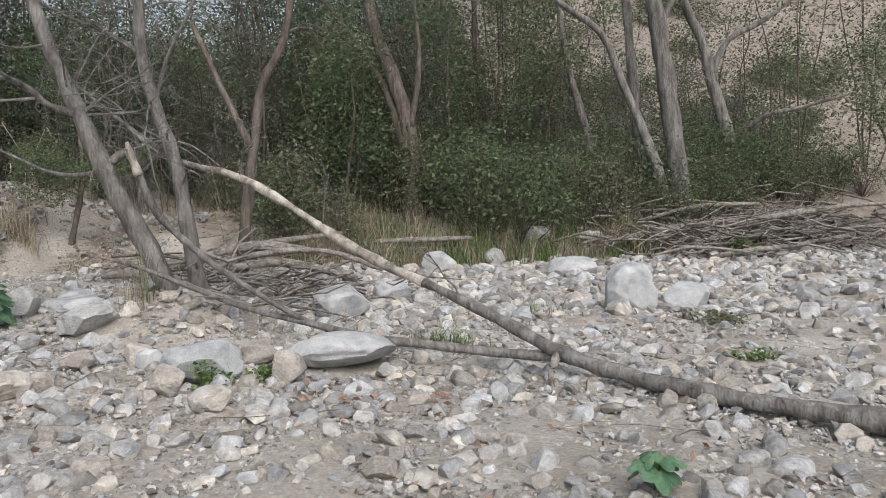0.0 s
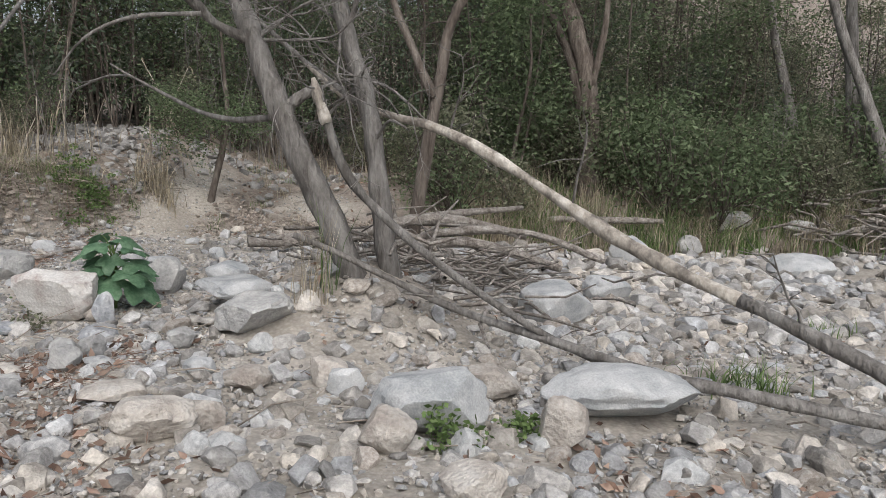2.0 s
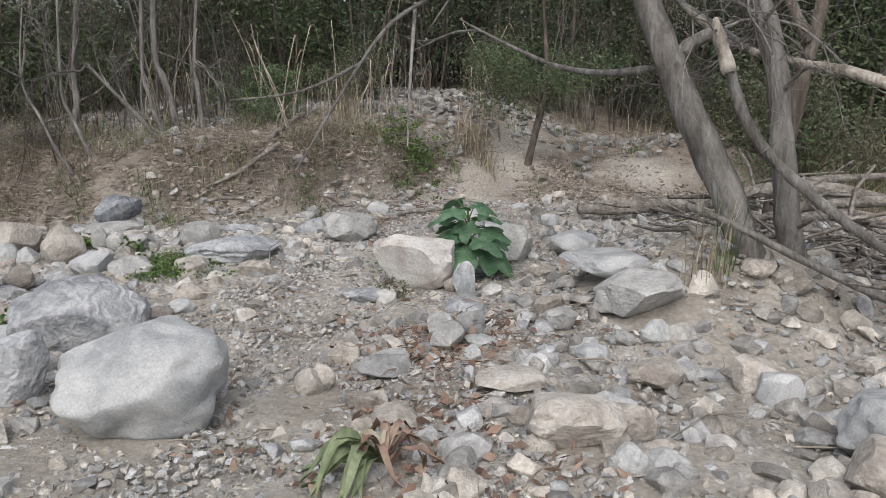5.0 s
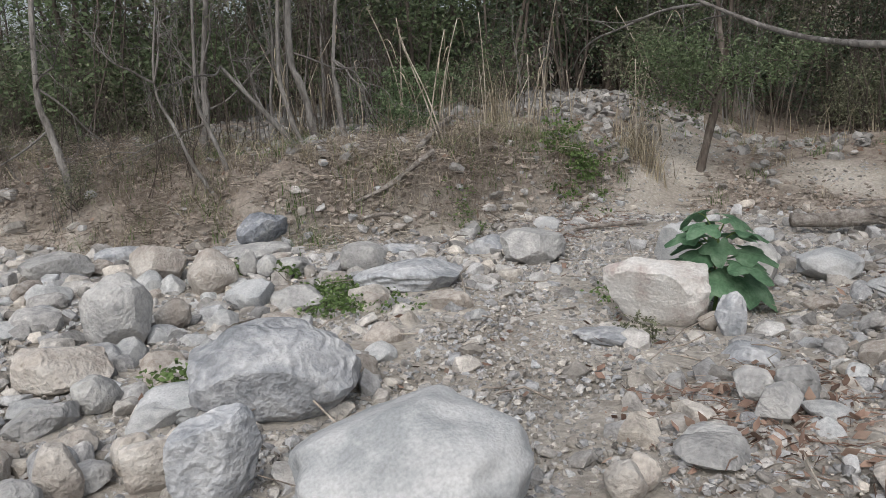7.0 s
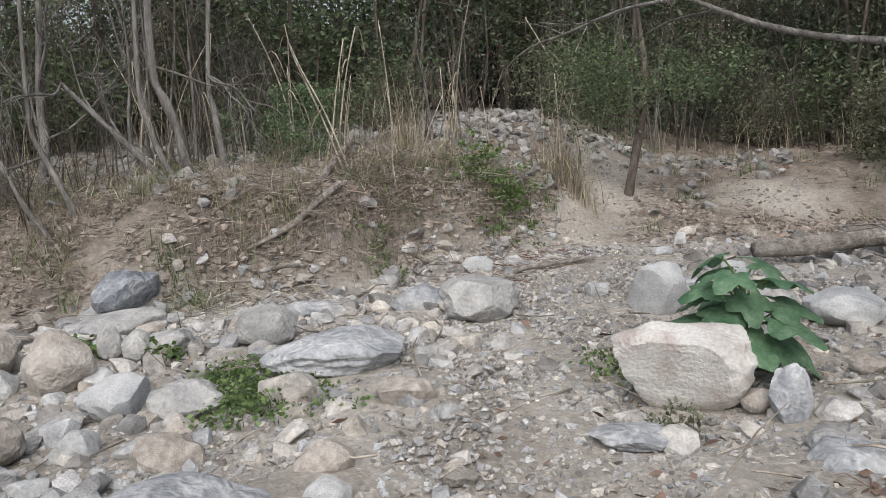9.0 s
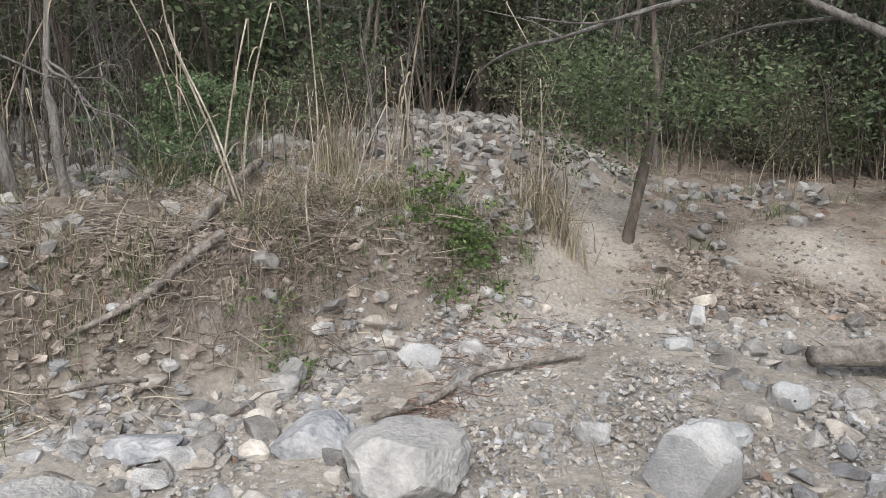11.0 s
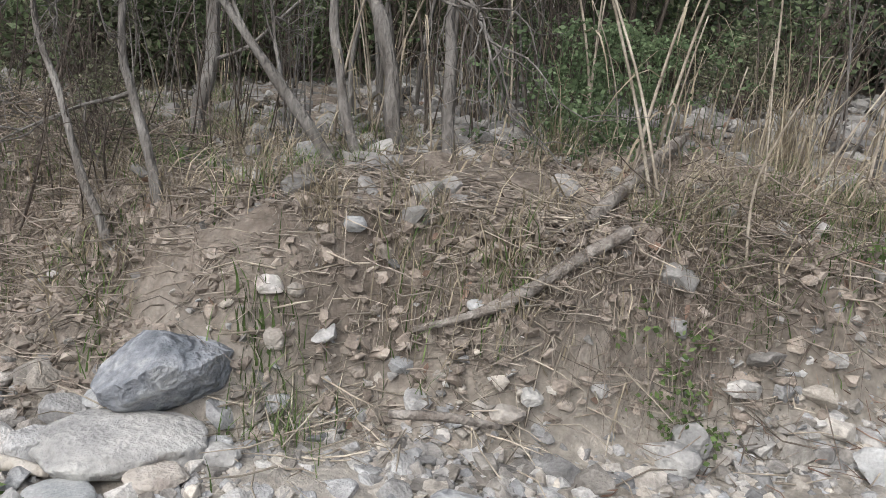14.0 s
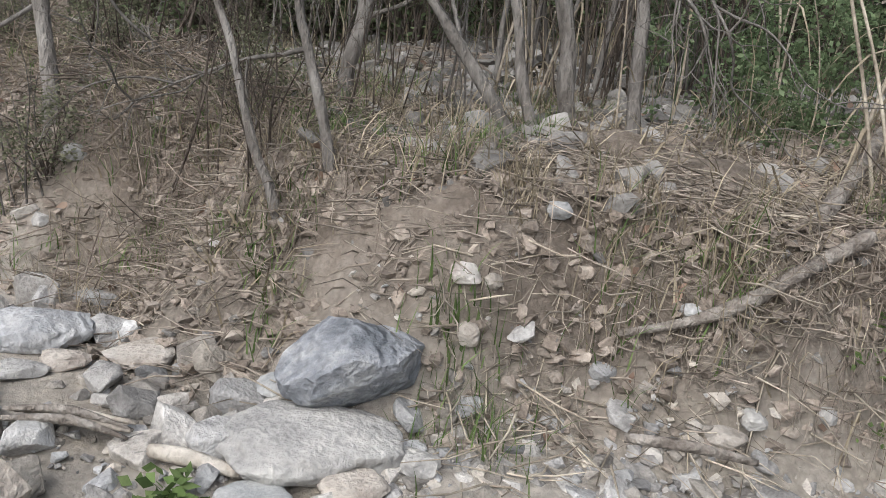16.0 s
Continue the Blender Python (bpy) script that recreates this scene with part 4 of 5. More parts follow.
for k, (trunk, r) in enumerate((
        ([(-9.62, 9.06, 0.57), (-9.70, 9.07, 0.79), (-9.78, 9.10, 1.04), (-9.86, 9.08, 1.29), (-9.98, 9.09, 1.6), (-10.0, 9.2, 2.6), (-9.9, 9.4, 3.8)], (0.042, 0.036, 0.02)),
        ([(-9.53, 8.77, 0.58), (-9.66, 8.75, 0.85), (-9.75, 8.76, 1.09), (-9.84, 8.77, 1.4), (-9.9, 8.9, 2.4), (-10, 9, 3.4)], (0.026, 0.022, 0.012)),
        ([(-9.42, 8.56, 0.58), (-9.54, 8.51, 0.77), (-9.70, 8.41, 0.99), (-9.83, 8.33, 1.16), (-10.05, 8.2, 1.45)], (0.03, 0.026, 0.014)),
        ([(-9.30, 9.13, 0.58), (-9.39, 9.17, 0.92), (-9.46, 9.22, 1.19), (-9.53, 9.26, 1.5), (-9.5, 9.4, 2.6)], (0.034, 0.028, 0.014)),
        ([(-9.71, 7.63, 0.36), (-9.81, 7.59, 0.53), (-9.89, 7.57, 0.69), (-9.98, 7.55, 0.89), (-10.15, 7.5, 1.3), (-10.1, 7.6, 2.2)], (0.018, 0.015, 0.008)),
        ([(-9.66, 7.83, 0.50), (-9.75, 7.82, 0.72), (-9.85, 7.80, 0.92), (-9.94, 7.79, 1.2), (-10, 7.9, 2.2)], (0.022, 0.02, 0.012)),
        ([(-10.64, 8.43, 0.53), (-10.70, 8.47, 0.76), (-10.74, 8.56, 1.02), (-10.80, 8.61, 1.4), (-10.8, 8.8, 2.6)], (0.045, 0.04, 0.02)),
        ([(-11.11, 7.14, 0.31), (-11.21, 7.15, 0.59), (-11.34, 7.14, 0.90), (-11.44, 7.12, 1.3), (-11.4, 7.2, 2.6)], (0.04, 0.035, 0.02)))):
    tree("thin grey sapling stem leaning over" if k == 2 else "slender grey sapling on the terrace edge", trunk, r, (), bark_mat, None if k == 2 else (leaf_olive, 5, 0.05), 3, 40 + k, "sapling")
for k, (pts, r) in enumerate((
        ([(-8.44, 9.63, 0.55), (-8.61, 9.63, 1.00), (-8.76, 9.61, 1.36), (-8.89, 9.60, 1.66), (-8.95, 9.61, 1.9)], 0.009),
        ([(-8.3, 9.5, 0.55), (-8.55, 9.55, 1.10), (-8.78, 9.56, 1.51), (-8.9, 9.6, 1.72)], 0.008),
        ([(-9.4, 10.2, 0.6), (-9.45, 10.3, 1.1), (-9.5, 10.4, 1.6)], 0.007), ([(-8.49, 10.6, 0.6), (-8.56, 10.7, 1.3), (-8.68, 10.8, 2.0)], 0.008),
        ([(-8.78, 10.6, 0.6), (-8.77, 10.7, 0.95), (-8.74, 10.75, 1.25)], 0.007), ([(-8.1, 10.3, 0.5), (-8.0, 10.35, 0.9), (-7.85, 10.4, 1.25)], 0.007), ([(-7.95, 9.6, 0.45), (-8.0, 9.65, 0.8), (-7.9, 9.7, 1.15)], 0.007))):
    tagged(new("cane", limb_mesh("cane", pts, (r, r * 0.6), cane_mat, 6, 0.1)), "dry straw-coloured cane standing on the bank", "cane", "dry canes")

# driftwood and dead branches
def branch(label, pts, radii, mat=grey_wood, name="dead_branch"):
    return tagged(new(name, limb_mesh(name, pts, radii, mat, 8, 0.45)), label, "branch")


branch("dead crooked branch lying down the bank slope", [(-8.61, 8.41, 0.17), (-8.46, 8.58, 0.25), (-8.36, 8.75, 0.35), (-8.29, 8.96, 0.48), (-8.24, 9.17, 0.58)], (0.012, 0.022, 0.028, 0.032), grey_wood)
branch("grey log leaning on the bank top", [(-8.38, 9.05, 0.57), (-8.5, 9.45, 0.68), (-8.65, 9.9, 0.78), (-8.85, 10.4, 0.84)], (0.03, 0.034, 0.026))
branch("short grey log on the terrace", [(-9.23, 8.21, 0.62), (-9.5, 8.5, 0.65), (-9.85, 8.84, 0.67)], (0.034, 0.038, 0.032))
branch("long grey log on the terrace", [(-10.82, 8.0, 0.6), (-10.9, 8.5, 0.64), (-10.95, 9.0, 0.66)], (0.03, 0.034, 0.03))
branch("weathered log lying at the bank foot", [(-5.2, 10.4, -0.1), (-4.7, 10.7, -0.08), (-4.2, 11.0, -0.05), (-3.5, 11.3, -0.03)], (0.06, 0.09, 0.08))
branch("thin stick lying on sand beside leaf litter", [(-7.16, 8.85, -0.18), (-7.00, 9.15, -0.18), (-6.87, 9.52, -0.14), (-6.64, 9.79, -0.13), (-6.40, 10.01, -0.12)], (0.012, 0.02, 0.022, 0.016))
for k in range(5):
    o = 0.013 * (k - 2)
    branch("bleached splintered driftwood by the bank", [(-9.36 + o, 6.66 - o, -0.15 + 0.012 * (k % 3)), (-9.24 + o, 6.82 - 0.6 * o, -0.13 + 0.012 * (k % 3)), (-9.12 + 1.4 * o, 6.96 - o, -0.14 + 0.01 * (k % 2))], (0.006, 0.018, 0.016, 0.005), bare_wood if k % 2 else grey_wood, "driftwood")
branch("pale split plank of driftwood beside oval boulder", [(-9.03, 6.98, -0.16), (-8.93, 7.07, -0.15), (-8.83, 7.17, -0.17)], (0.022, 0.026, 0.012), bare_wood, "driftwood")
for k in range(4):
    branch("long pale dry stalk lying on the bank foot", [(-10.0 + 0.03 * k, 7.4 + 0.02 * k, 0.14), (-9.74, 7.5 + 0.02 * k, 0.12), (-9.46 - 0.03 * k, 7.6, 0.1)], (0.005, 0.006, 0.004), cane_mat, "dry_stalk")
branch("pale branch poking from bank foot", [(-8.2, 8.0, 0.1), (-8.05, 8.1, 0.13), (-7.95, 8.25, 0.1)], (0.014, 0.016, 0.01))
for k, (pts, r) in enumerate((
        ([(4.1, 14.3, -0.5), (4.9, 14.6, -0.42), (5.8, 15.0, -0.4), (7.6, 16.4, -0.35)], 0.09), ([(2.5, 15.4, -0.35), (3.6, 15.9, -0.15), (5.0, 16.6, -0.1), (6.4, 17.3, 0.0)], 0.12),
        ([(-1.94, 14.0, -0.1), (-1.1, 14.2, -0.1), (-0.2, 14.4, -0.1)], 0.09), ([(-3.9, 10.5, 0.05), (-3.2, 11.2, 0.2), (-2.2, 12.2, 0.25)], 0.08), ([(-3.6, 9.6, 0.0), (-2.6, 9.9, 0.12), (-1.6, 9.9, -0.1)], 0.09),
        ([(-3.4, 9.2, 0.1), (-2.7, 9.3, 0.3), (-1.9, 9.4, 0.32), (-1.2, 9.3, 0.1)], 0.06), ([(-3.9, 9.9, 0.1), (-3.0, 10.3, 0.3), (-2.0, 10.3, 0.15)], 0.1), ([(2.9, 13.8, -0.4), (3.8, 14.2, -0.3), (4.8, 14.1, -0.42)], 0.05), ([(3.2, 16.2, 0.0), (4.4, 16.5, 0.25), (5.8, 16.9, 0.25)], 0.08), ([(5.0, 16.0, -0.1), (6.5, 16.6, 0.1), (8.2, 17.6, 0.15)], 0.1), ([(6.0, 16.4, 0.0), (7.4, 16.6, 0.2), (9.0, 17.2, 0.2)], 0.07))):
    branch("grey driftwood log tangled in flood debris", pts, (r * 0.45, r * 0.7, r * 0.4), grey_wood, "driftwood")


def stick_heap(name, label, spots, rng, length, radius, lift, mat=twig_mat, flat=0.25):
    """Countless crooked sticks strewn over some spots."""
    P = np.array(spots)
    n = len(P)
    a = rng.uniform(0, 2 * math.pi, n)
    L, r = length * rng.uniform(0.4, 1.3, n), radius * rng.uniform(0.4, 1.4, n)
    d = np.stack([np.cos(a), np.sin(a), rng.normal(0, flat, n)], 1)
    p = np.stack([P[:, 0], P[:, 1], height(P[:, 0], P[:, 1]) + lift * rng.random(n) + r], 1)
    q = p + d * L[:, None]
    m = (p + q) / 2 + rng.normal(0, 0.08, (n, 3)) * L[:, None]
    for c in (q, m):
        c[:, 2] = np.maximum(c[:, 2], height(c[:, 0], c[:, 1]) + r)
    side, up = np.cross(d, (0, 0, 1)), np.array((0, 0, 1.0))
    rows = []
    for c, w in ((p, r), (m, r * 0.85), (q, r * 0.5)):
        w = w[:, None]
        rows += [c + side * w, c + up * w, c - side * w, c - up * w]
    V = np.stack(rows, 1).reshape(-1, 3)
    f = np.array([[i * 4 + k, i * 4 + (k + 1) % 4, i * 4 + 4 + (k + 1) % 4, i * 4 + 4 + k] for i in range(2) for k in range(4)])
    F = (f[None] + (np.arange(n) * 12)[:, None, None]).reshape(-1, 4)
    return tagged(new(name, mesh_of(name, V, F, mat)), label, "dead twigs", kind="stuff")


def blob(rng, n, x, y, sx, sy):
    return np.stack([rng.normal(x, sx, n), rng.normal(y, sy, n)], 1).tolist()


rng = np.random.default_rng(51)
stick_heap("drift_pile", "tangled grey flood debris round the tall trees", blob(rng, 600, 4.6, 16.2, 1.3, 0.7) + blob(rng, 300, 7, 17, 1.3, 0.6), rng, 0.95, 0.022, 0.5, grey_wood, 0.2)
stick_heap("root_tangle", "tangled dead branches and roots behind the mound", blob(rng, 170, -2.7, 9.6, 0.7, 0.6) + blob(rng, 30, -2.6, 7.6, 0.4, 0.3), rng, 0.7, 0.015, 0.4, grey_wood, 0.2)
bank = lambda x, y: earthy(x, y) * smooth(4.5, 1.0, y - np.interp(x, BANK_X, BANK_Y))
slope = lambda x, y: earthy(x, y) * (0.25 + 0.75 * smooth(1.9, 0.9, y - np.interp(x, BANK_X, BANK_Y))) * smooth(4.0, 2.0, y - np.interp(x, BANK_X, BANK_Y))
stick_heap("bank_twigs", "brown dead twigs and stalks covering the bank", strew(9000, rng, (-13.5, -6.3, 5.9, 12.5), slope, 0.7) + strew(2500, rng, (-6.3, 6, 10, 18), bank, 0.7), rng, 0.19, 0.003, 0.05, twig_mat, 0.16)
brown = lambda x, y: earthy(x, y) * smooth(1.7, 0.9, y - np.interp(x, BANK_X, BANK_Y))
stick_heap("bank_brush", "dark brown dead brush tangled over the bank", strew(2600, rng, (-15, -10.1, 4.5, 9.2), brown, 0.5) + blob(rng, 420, -8.05, 9.6, 0.22, 0.25), rng, 0.24, 0.003, 0.2, root_mat, 0.45)
stick_heap("bed_twigs", "thin dead sticks scattered over stones", scatter(320, rng, (-8, 3.5, 4.5, 12), lambda x, y: 1 - float(earthy(x, y)), 0.3), rng, 0.35, 0.005, 0.06)
stick_heap("cut_cane", "cut straw-coloured cane stalks lying on the bank", blob(rng, 130, -8.7, 7.95, 0.16, 0.14) + blob(rng, 120, -8.3, 8.85, 0.16, 0.25) + blob(rng, 60, -7.9, 9.9, 0.5, 0.3) + blob(rng, 8, -9.0, 7.5, 0.1, 0.1), rng, 0.26, 0.0036, 0.07, cane_mat, 0.16)
stick_heap("red_litter", "reddish pine-like litter along the bank foot", blob(rng, 500, -7.2, 10.2, 0.35, 0.35) + blob(rng, 240, -6.95, 9.2, 0.09, 0.26) + blob(rng, 250, -4.4, 6.1, 0.25, 0.3), rng, 0.11, 0.003, 0.04, litter_mat, 0.1)


def litter(name, label, spots, rng, size, mat):
    V, F = leaves([(x, y, H(x, y) + 0.02) for x, y in spots], 1, 0.004, size, rng, 0.5)
    V = V.copy()
    V[:, 2] = np.maximum(V[:, 2], height(V[:, 0], V[:, 1]) + 0.004)
    return tagged(new(name, mesh_of(name, V, F, mat, False)), label, "leaf litter", kind="stuff")


litter("leaf_litter", "dry red-brown fallen leaves among stones", blob(rng, 300, -4.45, 6.1, 0.22, 0.3) + blob(rng, 300, -3.9, 4.9, 0.4, 0.3) + blob(rng, 180, -1.0, 5.4, 0.5, 0.3) + scatter(500, rng, (-8, 2, 3.5, 9), lambda x, y: 1 - float(earthy(x, y)), 0.5) + strew(2200, rng, (-12, 2, 7, 17), earthy, 0.5), rng, 0.07, litter_mat)

back = lambda x, y: y - float(np.interp(x, BANK_X, BANK_Y))

# ---- grass and weeds ----


def grass(name, label, spots, rng, tall, width, mat, lean=0.35, kind="stuff"):
    """Blades that arch from their foot to a point."""
    P = np.array(spots)
    n = len(P)
    a, L = rng.uniform(0, 2 * math.pi, n), tall * rng.uniform(0.45, 1.25, n)
    out = lean * rng.uniform(0.2, 1.6, n) * L
    w = width * rng.uniform(0.6, 1.3, n)
    z = height(P[:, 0], P[:, 1]) - 0.01
    rows = []
    for u in (0, 0.45, 0.8, 1):
        c = np.stack([P[:, 0] + np.cos(a) * out * u * u, P[:, 1] + np.sin(a) * out * u * u, z + L * u * (1 - 0.25 * u * lean)], 1)
        s = np.stack([-np.sin(a + 0.6), np.cos(a + 0.6), a * 0], 1) * (w * (1 - u * 0.95))[:, None]
        rows += [c - s, c + s]
    V = np.stack(rows, 1).reshape(-1, 3)
    k = np.arange(n)[:, None] * 8
    F = np.concatenate([k + (0, 1, 3, 2), k + (2, 3, 5, 4), k + (4, 5, 7, 6)])
    return tagged(new(name, mesh_of(name, V, F, mat, False)), label, "grass", kind=kind)


def tufts(rng, count, blades, spread, keep, box):
    return [(x + rng.normal(0, spread), y + rng.normal(0, spread)) for x, y in scatter(count, rng, box, keep, 0.6) for _ in range(blades)]


edge = lambda x, y: float(earthy(x, y)) * float(smooth(0.1, 0.8, y - np.interp(x, BANK_X, BANK_Y))) * float(smooth(7, 1.5, y - np.interp(x, BANK_X, BANK_Y)))
low_bank = lambda x, y: float(earthy(x, y)) * float(smooth(0.0, 0.5, back(x, y))) * float(smooth(2.6, 1.2, back(x, y))) * (0.15 + 0.85 * (math.sin(3.1 * x + 1) * math.sin(2.7 * y) > -0.2))
thin_edge = lambda x, y: edge(x, y) * (0.25 if -10.3 < x < -6.6 and back(x, y) < 3 else 1.0)
right_edge = lambda x, y: edge(x, y) * (1.0 if x > -3 else 0.0)
rng = np.random.default_rng(61)


def hanging(name, label, spots, rng, long, width, mat):
    """Dead roots and grass that spill over the lip of the bank."""
    P = np.array(spots)
    n = len(P)
    a, L = rng.normal(-0.9, 1.1, n), long * rng.uniform(0.4, 1.3, n)
    z = height(P[:, 0], P[:, 1])
    rows = []
    for u in (0, 0.3, 0.65, 1):
        x, y = P[:, 0] + np.cos(a) * L * 0.6 * u, P[:, 1] + np.sin(a) * L * 0.6 * u
        c = np.stack([x, y, np.maximum(z + L * rng.uniform(0, 0.5, n) * math.sin(u * 3) + 0.03 - L * 0.85 * u ** 1.6, height(x, y) + 0.008)], 1) + rng.normal(0, 0.008, (n, 3))
        s = np.stack([-np.sin(a), np.cos(a), a * 0], 1) * (width * (1 - 0.7 * u))
        rows += [c - s, c + s]
    V = np.stack(rows, 1).reshape(-1, 3)
    k = np.arange(n)[:, None] * 8
    return tagged(new(name, mesh_of(name, V, np.concatenate([k + (0, 1, 3, 2), k + (2, 3, 5, 4), k + (4, 5, 7, 6)]), mat, False)), label, "dead grass", kind="stuff")


lip = lambda x, y: 1.0 if 0.45 < back(x, y) < 1.0 else 0.0
hanging("hanging_roots", "brown dead roots hanging over the undercut bank", scatter(900, rng, (-11, -9.5, 7, 9), lip, 0.3) + scatter(260, rng, (-8.4, -7.9, 8.9, 10.2), lip, 0.3) + scatter(150, rng, (-9.3, -7, 7.5, 11), lip, 0.3), rng, 0.2, 0.0025, root_mat)
hanging("hanging_straw", "pale dead cane leaves drooping over the bank", blob(rng, 22, -8.2, 9.1, 0.12, 0.12) + blob(rng, 16, -8.55, 8.6, 0.2, 0.15) + blob(rng, 12, -7.85, 9.95, 0.2, 0.2), rng, 0.26, 0.0035, grass_dry)
grass("dry_grass", "tall dry straw-coloured grass on the bank", tufts(rng, 22, 40, 0.05, low_bank, (-10.8, -6.6, 7, 12.5)) + tufts(rng, 70, 30, 0.07, lambda x, y: float(earthy(x, y)) * (1.0 if back(x, y) < 2.4 else 0.0), (-14, -9.6, 5.5, 10)) + tufts(rng, 85, 30, 0.07, thin_edge, (-13, 7, 6, 21)), rng, 0.22, 0.003, grass_dry, 0.8)
grass("tall_reeds", "tall dry reeds along the far bank thicket", tufts(rng, 110, 16, 0.2, right_edge, (-3, 8, 13, 21)) + tufts(rng, 55, 9, 0.2, lambda x, y: edge(x, y) * (y - np.interp(x, BANK_X, BANK_Y) > 2.2), (-14, -4, 8, 17)), rng, 0.8, 0.006, grass_dry, 0.35)
far_edge = lambda x, y: 1.0 if -3.2 < x < 6 and 0.1 < back(x, y) < 1.9 else 0.0
grass("yellow_grass", "tall yellowing grass along the far bank", tufts(rng, 130, 34, 0.13, far_edge, (-3.2, 6, 12.5, 19)), rng, 0.6, 0.008, grass_dry, 0.6)
grass("bank_grass", "green grass along the far bank", tufts(rng, 110, 30, 0.13, far_edge, (-3.2, 6, 12.5, 19)), rng, 0.5, 0.009, grass_green, 0.6)
grass("green_grass", "patchy green grass on the bank and terrace", tufts(rng, 26, 30, 0.05, low_bank, (-10.8, -6.6, 7, 12.5)) + tufts(rng, 60, 30, 0.08, lambda x, y: float(earthy(x, y)) * (1.0 if back(x, y) < 2.4 else 0.0), (-14, -9.6, 5.5, 10)) + tufts(rng, 130, 26, 0.09, thin_edge, (-13, 7, 6, 21)), rng, 0.17, 0.004, grass_green, 0.6)
tagged(grass("grass_tuft", "", blob(rng, 170, -0.38, 6.95, 0.16, 0.07), rng, 0.24, 0.006, grass_green, 0.6), "green grass tuft growing beside long boulder", "grass")
tagged(grass("grass_tuft", "", blob(rng, 60, 0.67, 8.94, 0.12, 0.08), rng, 0.2, 0.007, grass_green, 0.5), "bright green grass tuft among stones", "grass")
tagged(grass("grass_tuft", "", blob(rng, 40, -8.88, 7.92, 0.05, 0.05), rng, 0.18, 0.008, grass_green, 0.5), "broad-bladed green tuft below the bank", "grass")
tagged(grass("grass_tuft", "", blob(rng, 120, -8.74, 7.88, 0.13, 0.11), rng, 0.22, 0.004, grass_green, 0.5), "green and dry grass by the dark boulder", "grass")
tagged(grass("dry_clump", "", blob(rng, 190, -7.07, 11.7, 0.13, 0.13), rng, 0.5, 0.007, grass_dry, 0.45), "big dry straw grass clump beside the path", "grass")
tagged(grass("dry_clump", "", blob(rng, 120, -8.43, 10.7, 0.1, 0.1), rng, 0.6, 0.005, grass_dry, 0.4), "dry brown stalk clump hanging on the bank", "grass")
tagged(grass("dry_clump", "", blob(rng, 26, -3.25, 7.1, 0.06, 0.06), rng, 0.7, 0.004, grass_dry, 0.25), "pale dry stalks leaning on the tree foot", "grass")
tagged(grass("grass_tuft", "", blob(rng, 16, -3.2, 7.25, 0.06, 0.05), rng, 0.65, 0.0045, grass_green, 0.3), "tall green grass growing at the tree foot", "grass")


straw_edge = lambda x, y: float(earthy(x, y)) * (1.0 if 0.25 < back(x, y) < 2.6 else 0.0) * (1.0 if x > -10.8 else 0.5)
grass("cane_leaves", "pale dead cane leaves lying over the bank", tufts(rng, 60, 18, 0.08, straw_edge, (-13, -6.9, 6, 12.5)), rng, 0.3, 0.006, grass_dry, 1.5)


def cane_kind(seed, tall):
    """A dry cane: a jointed stalk and a few dead strap leaves that hang from it."""
    rng = np.random.default_rng(seed)
    ob = tagged(new("cane"), "", "cane", "dry canes")
    lean = rng.normal(0, 0.16, 2)
    line = [np.array((lean[0] * u * tall * u, lean[1] * u * tall * u, u * tall - 0.05)) for u in np.linspace(0, 1, 5)]
    part("stalk", limb_mesh("stalk", line, (0.008, 0.0045), cane_mat, 5, 0.1), ob)
    for k in range(5):
        c = line[1 + k % 4]
        a, L, w = rng.uniform(0, 6.28), rng.uniform(0.2, 0.42), 0.009
        V = []
        for u in np.linspace(0, 1, 5):
            m = c + np.array((math.cos(a), math.sin(a), 0)) * L * u * 0.7 + (0, 0, L * (0.5 * u - 1.1 * u * u))
            s = np.array((-math.sin(a), math.cos(a), 0)) * w * (1 - 0.85 * u)
            V += [tuple(m - s), tuple(m + s)]
        part("leaf", mesh_of("leaf", V, [[2 * i, 2 * i + 1, 2 * i + 3, 2 * i + 2] for i in range(4)], grass_dry), ob)
    return ob


CANES = [(cane_kind(150 + k, h), "dry straw-coloured cane with hanging dead leaves") for k, h in enumerate((1.0, 1.35, 0.75, 1.15))]


def weed(label, x, y, r, tall, rng, mat=grass_green, size=0.035, count=28):
    cs = [(x + rng.normal(0, r * 0.5), y + rng.normal(0, r * 0.5), 0) for _ in range(count)]
    cs = [(a, b, H(a, b) + rng.uniform(0.02, tall)) for a, b, _ in cs]
    ob = tagged(new("weed"), label, "weed")
    ob.location = (x, y, H(x, y))
    shift = np.array(ob.location)
    part("leaves", mesh_of("leaves", *(lambda V, F: (V - shift, F))(*leaves(cs, 26, (0.045, 0.045, 0.02), size, rng, 0.6)), mat, False), ob)
    part("stem_clump", mesh_of("stem_clump", *join([tube([(np.array((a, b, H(a, b) - 0.01)) - shift), (np.array((a, b, z)) - shift)], (0.003, 0.0015), 3) for a, b, z in cs]), mat), ob)["kind"] = "stuff"
    return ob


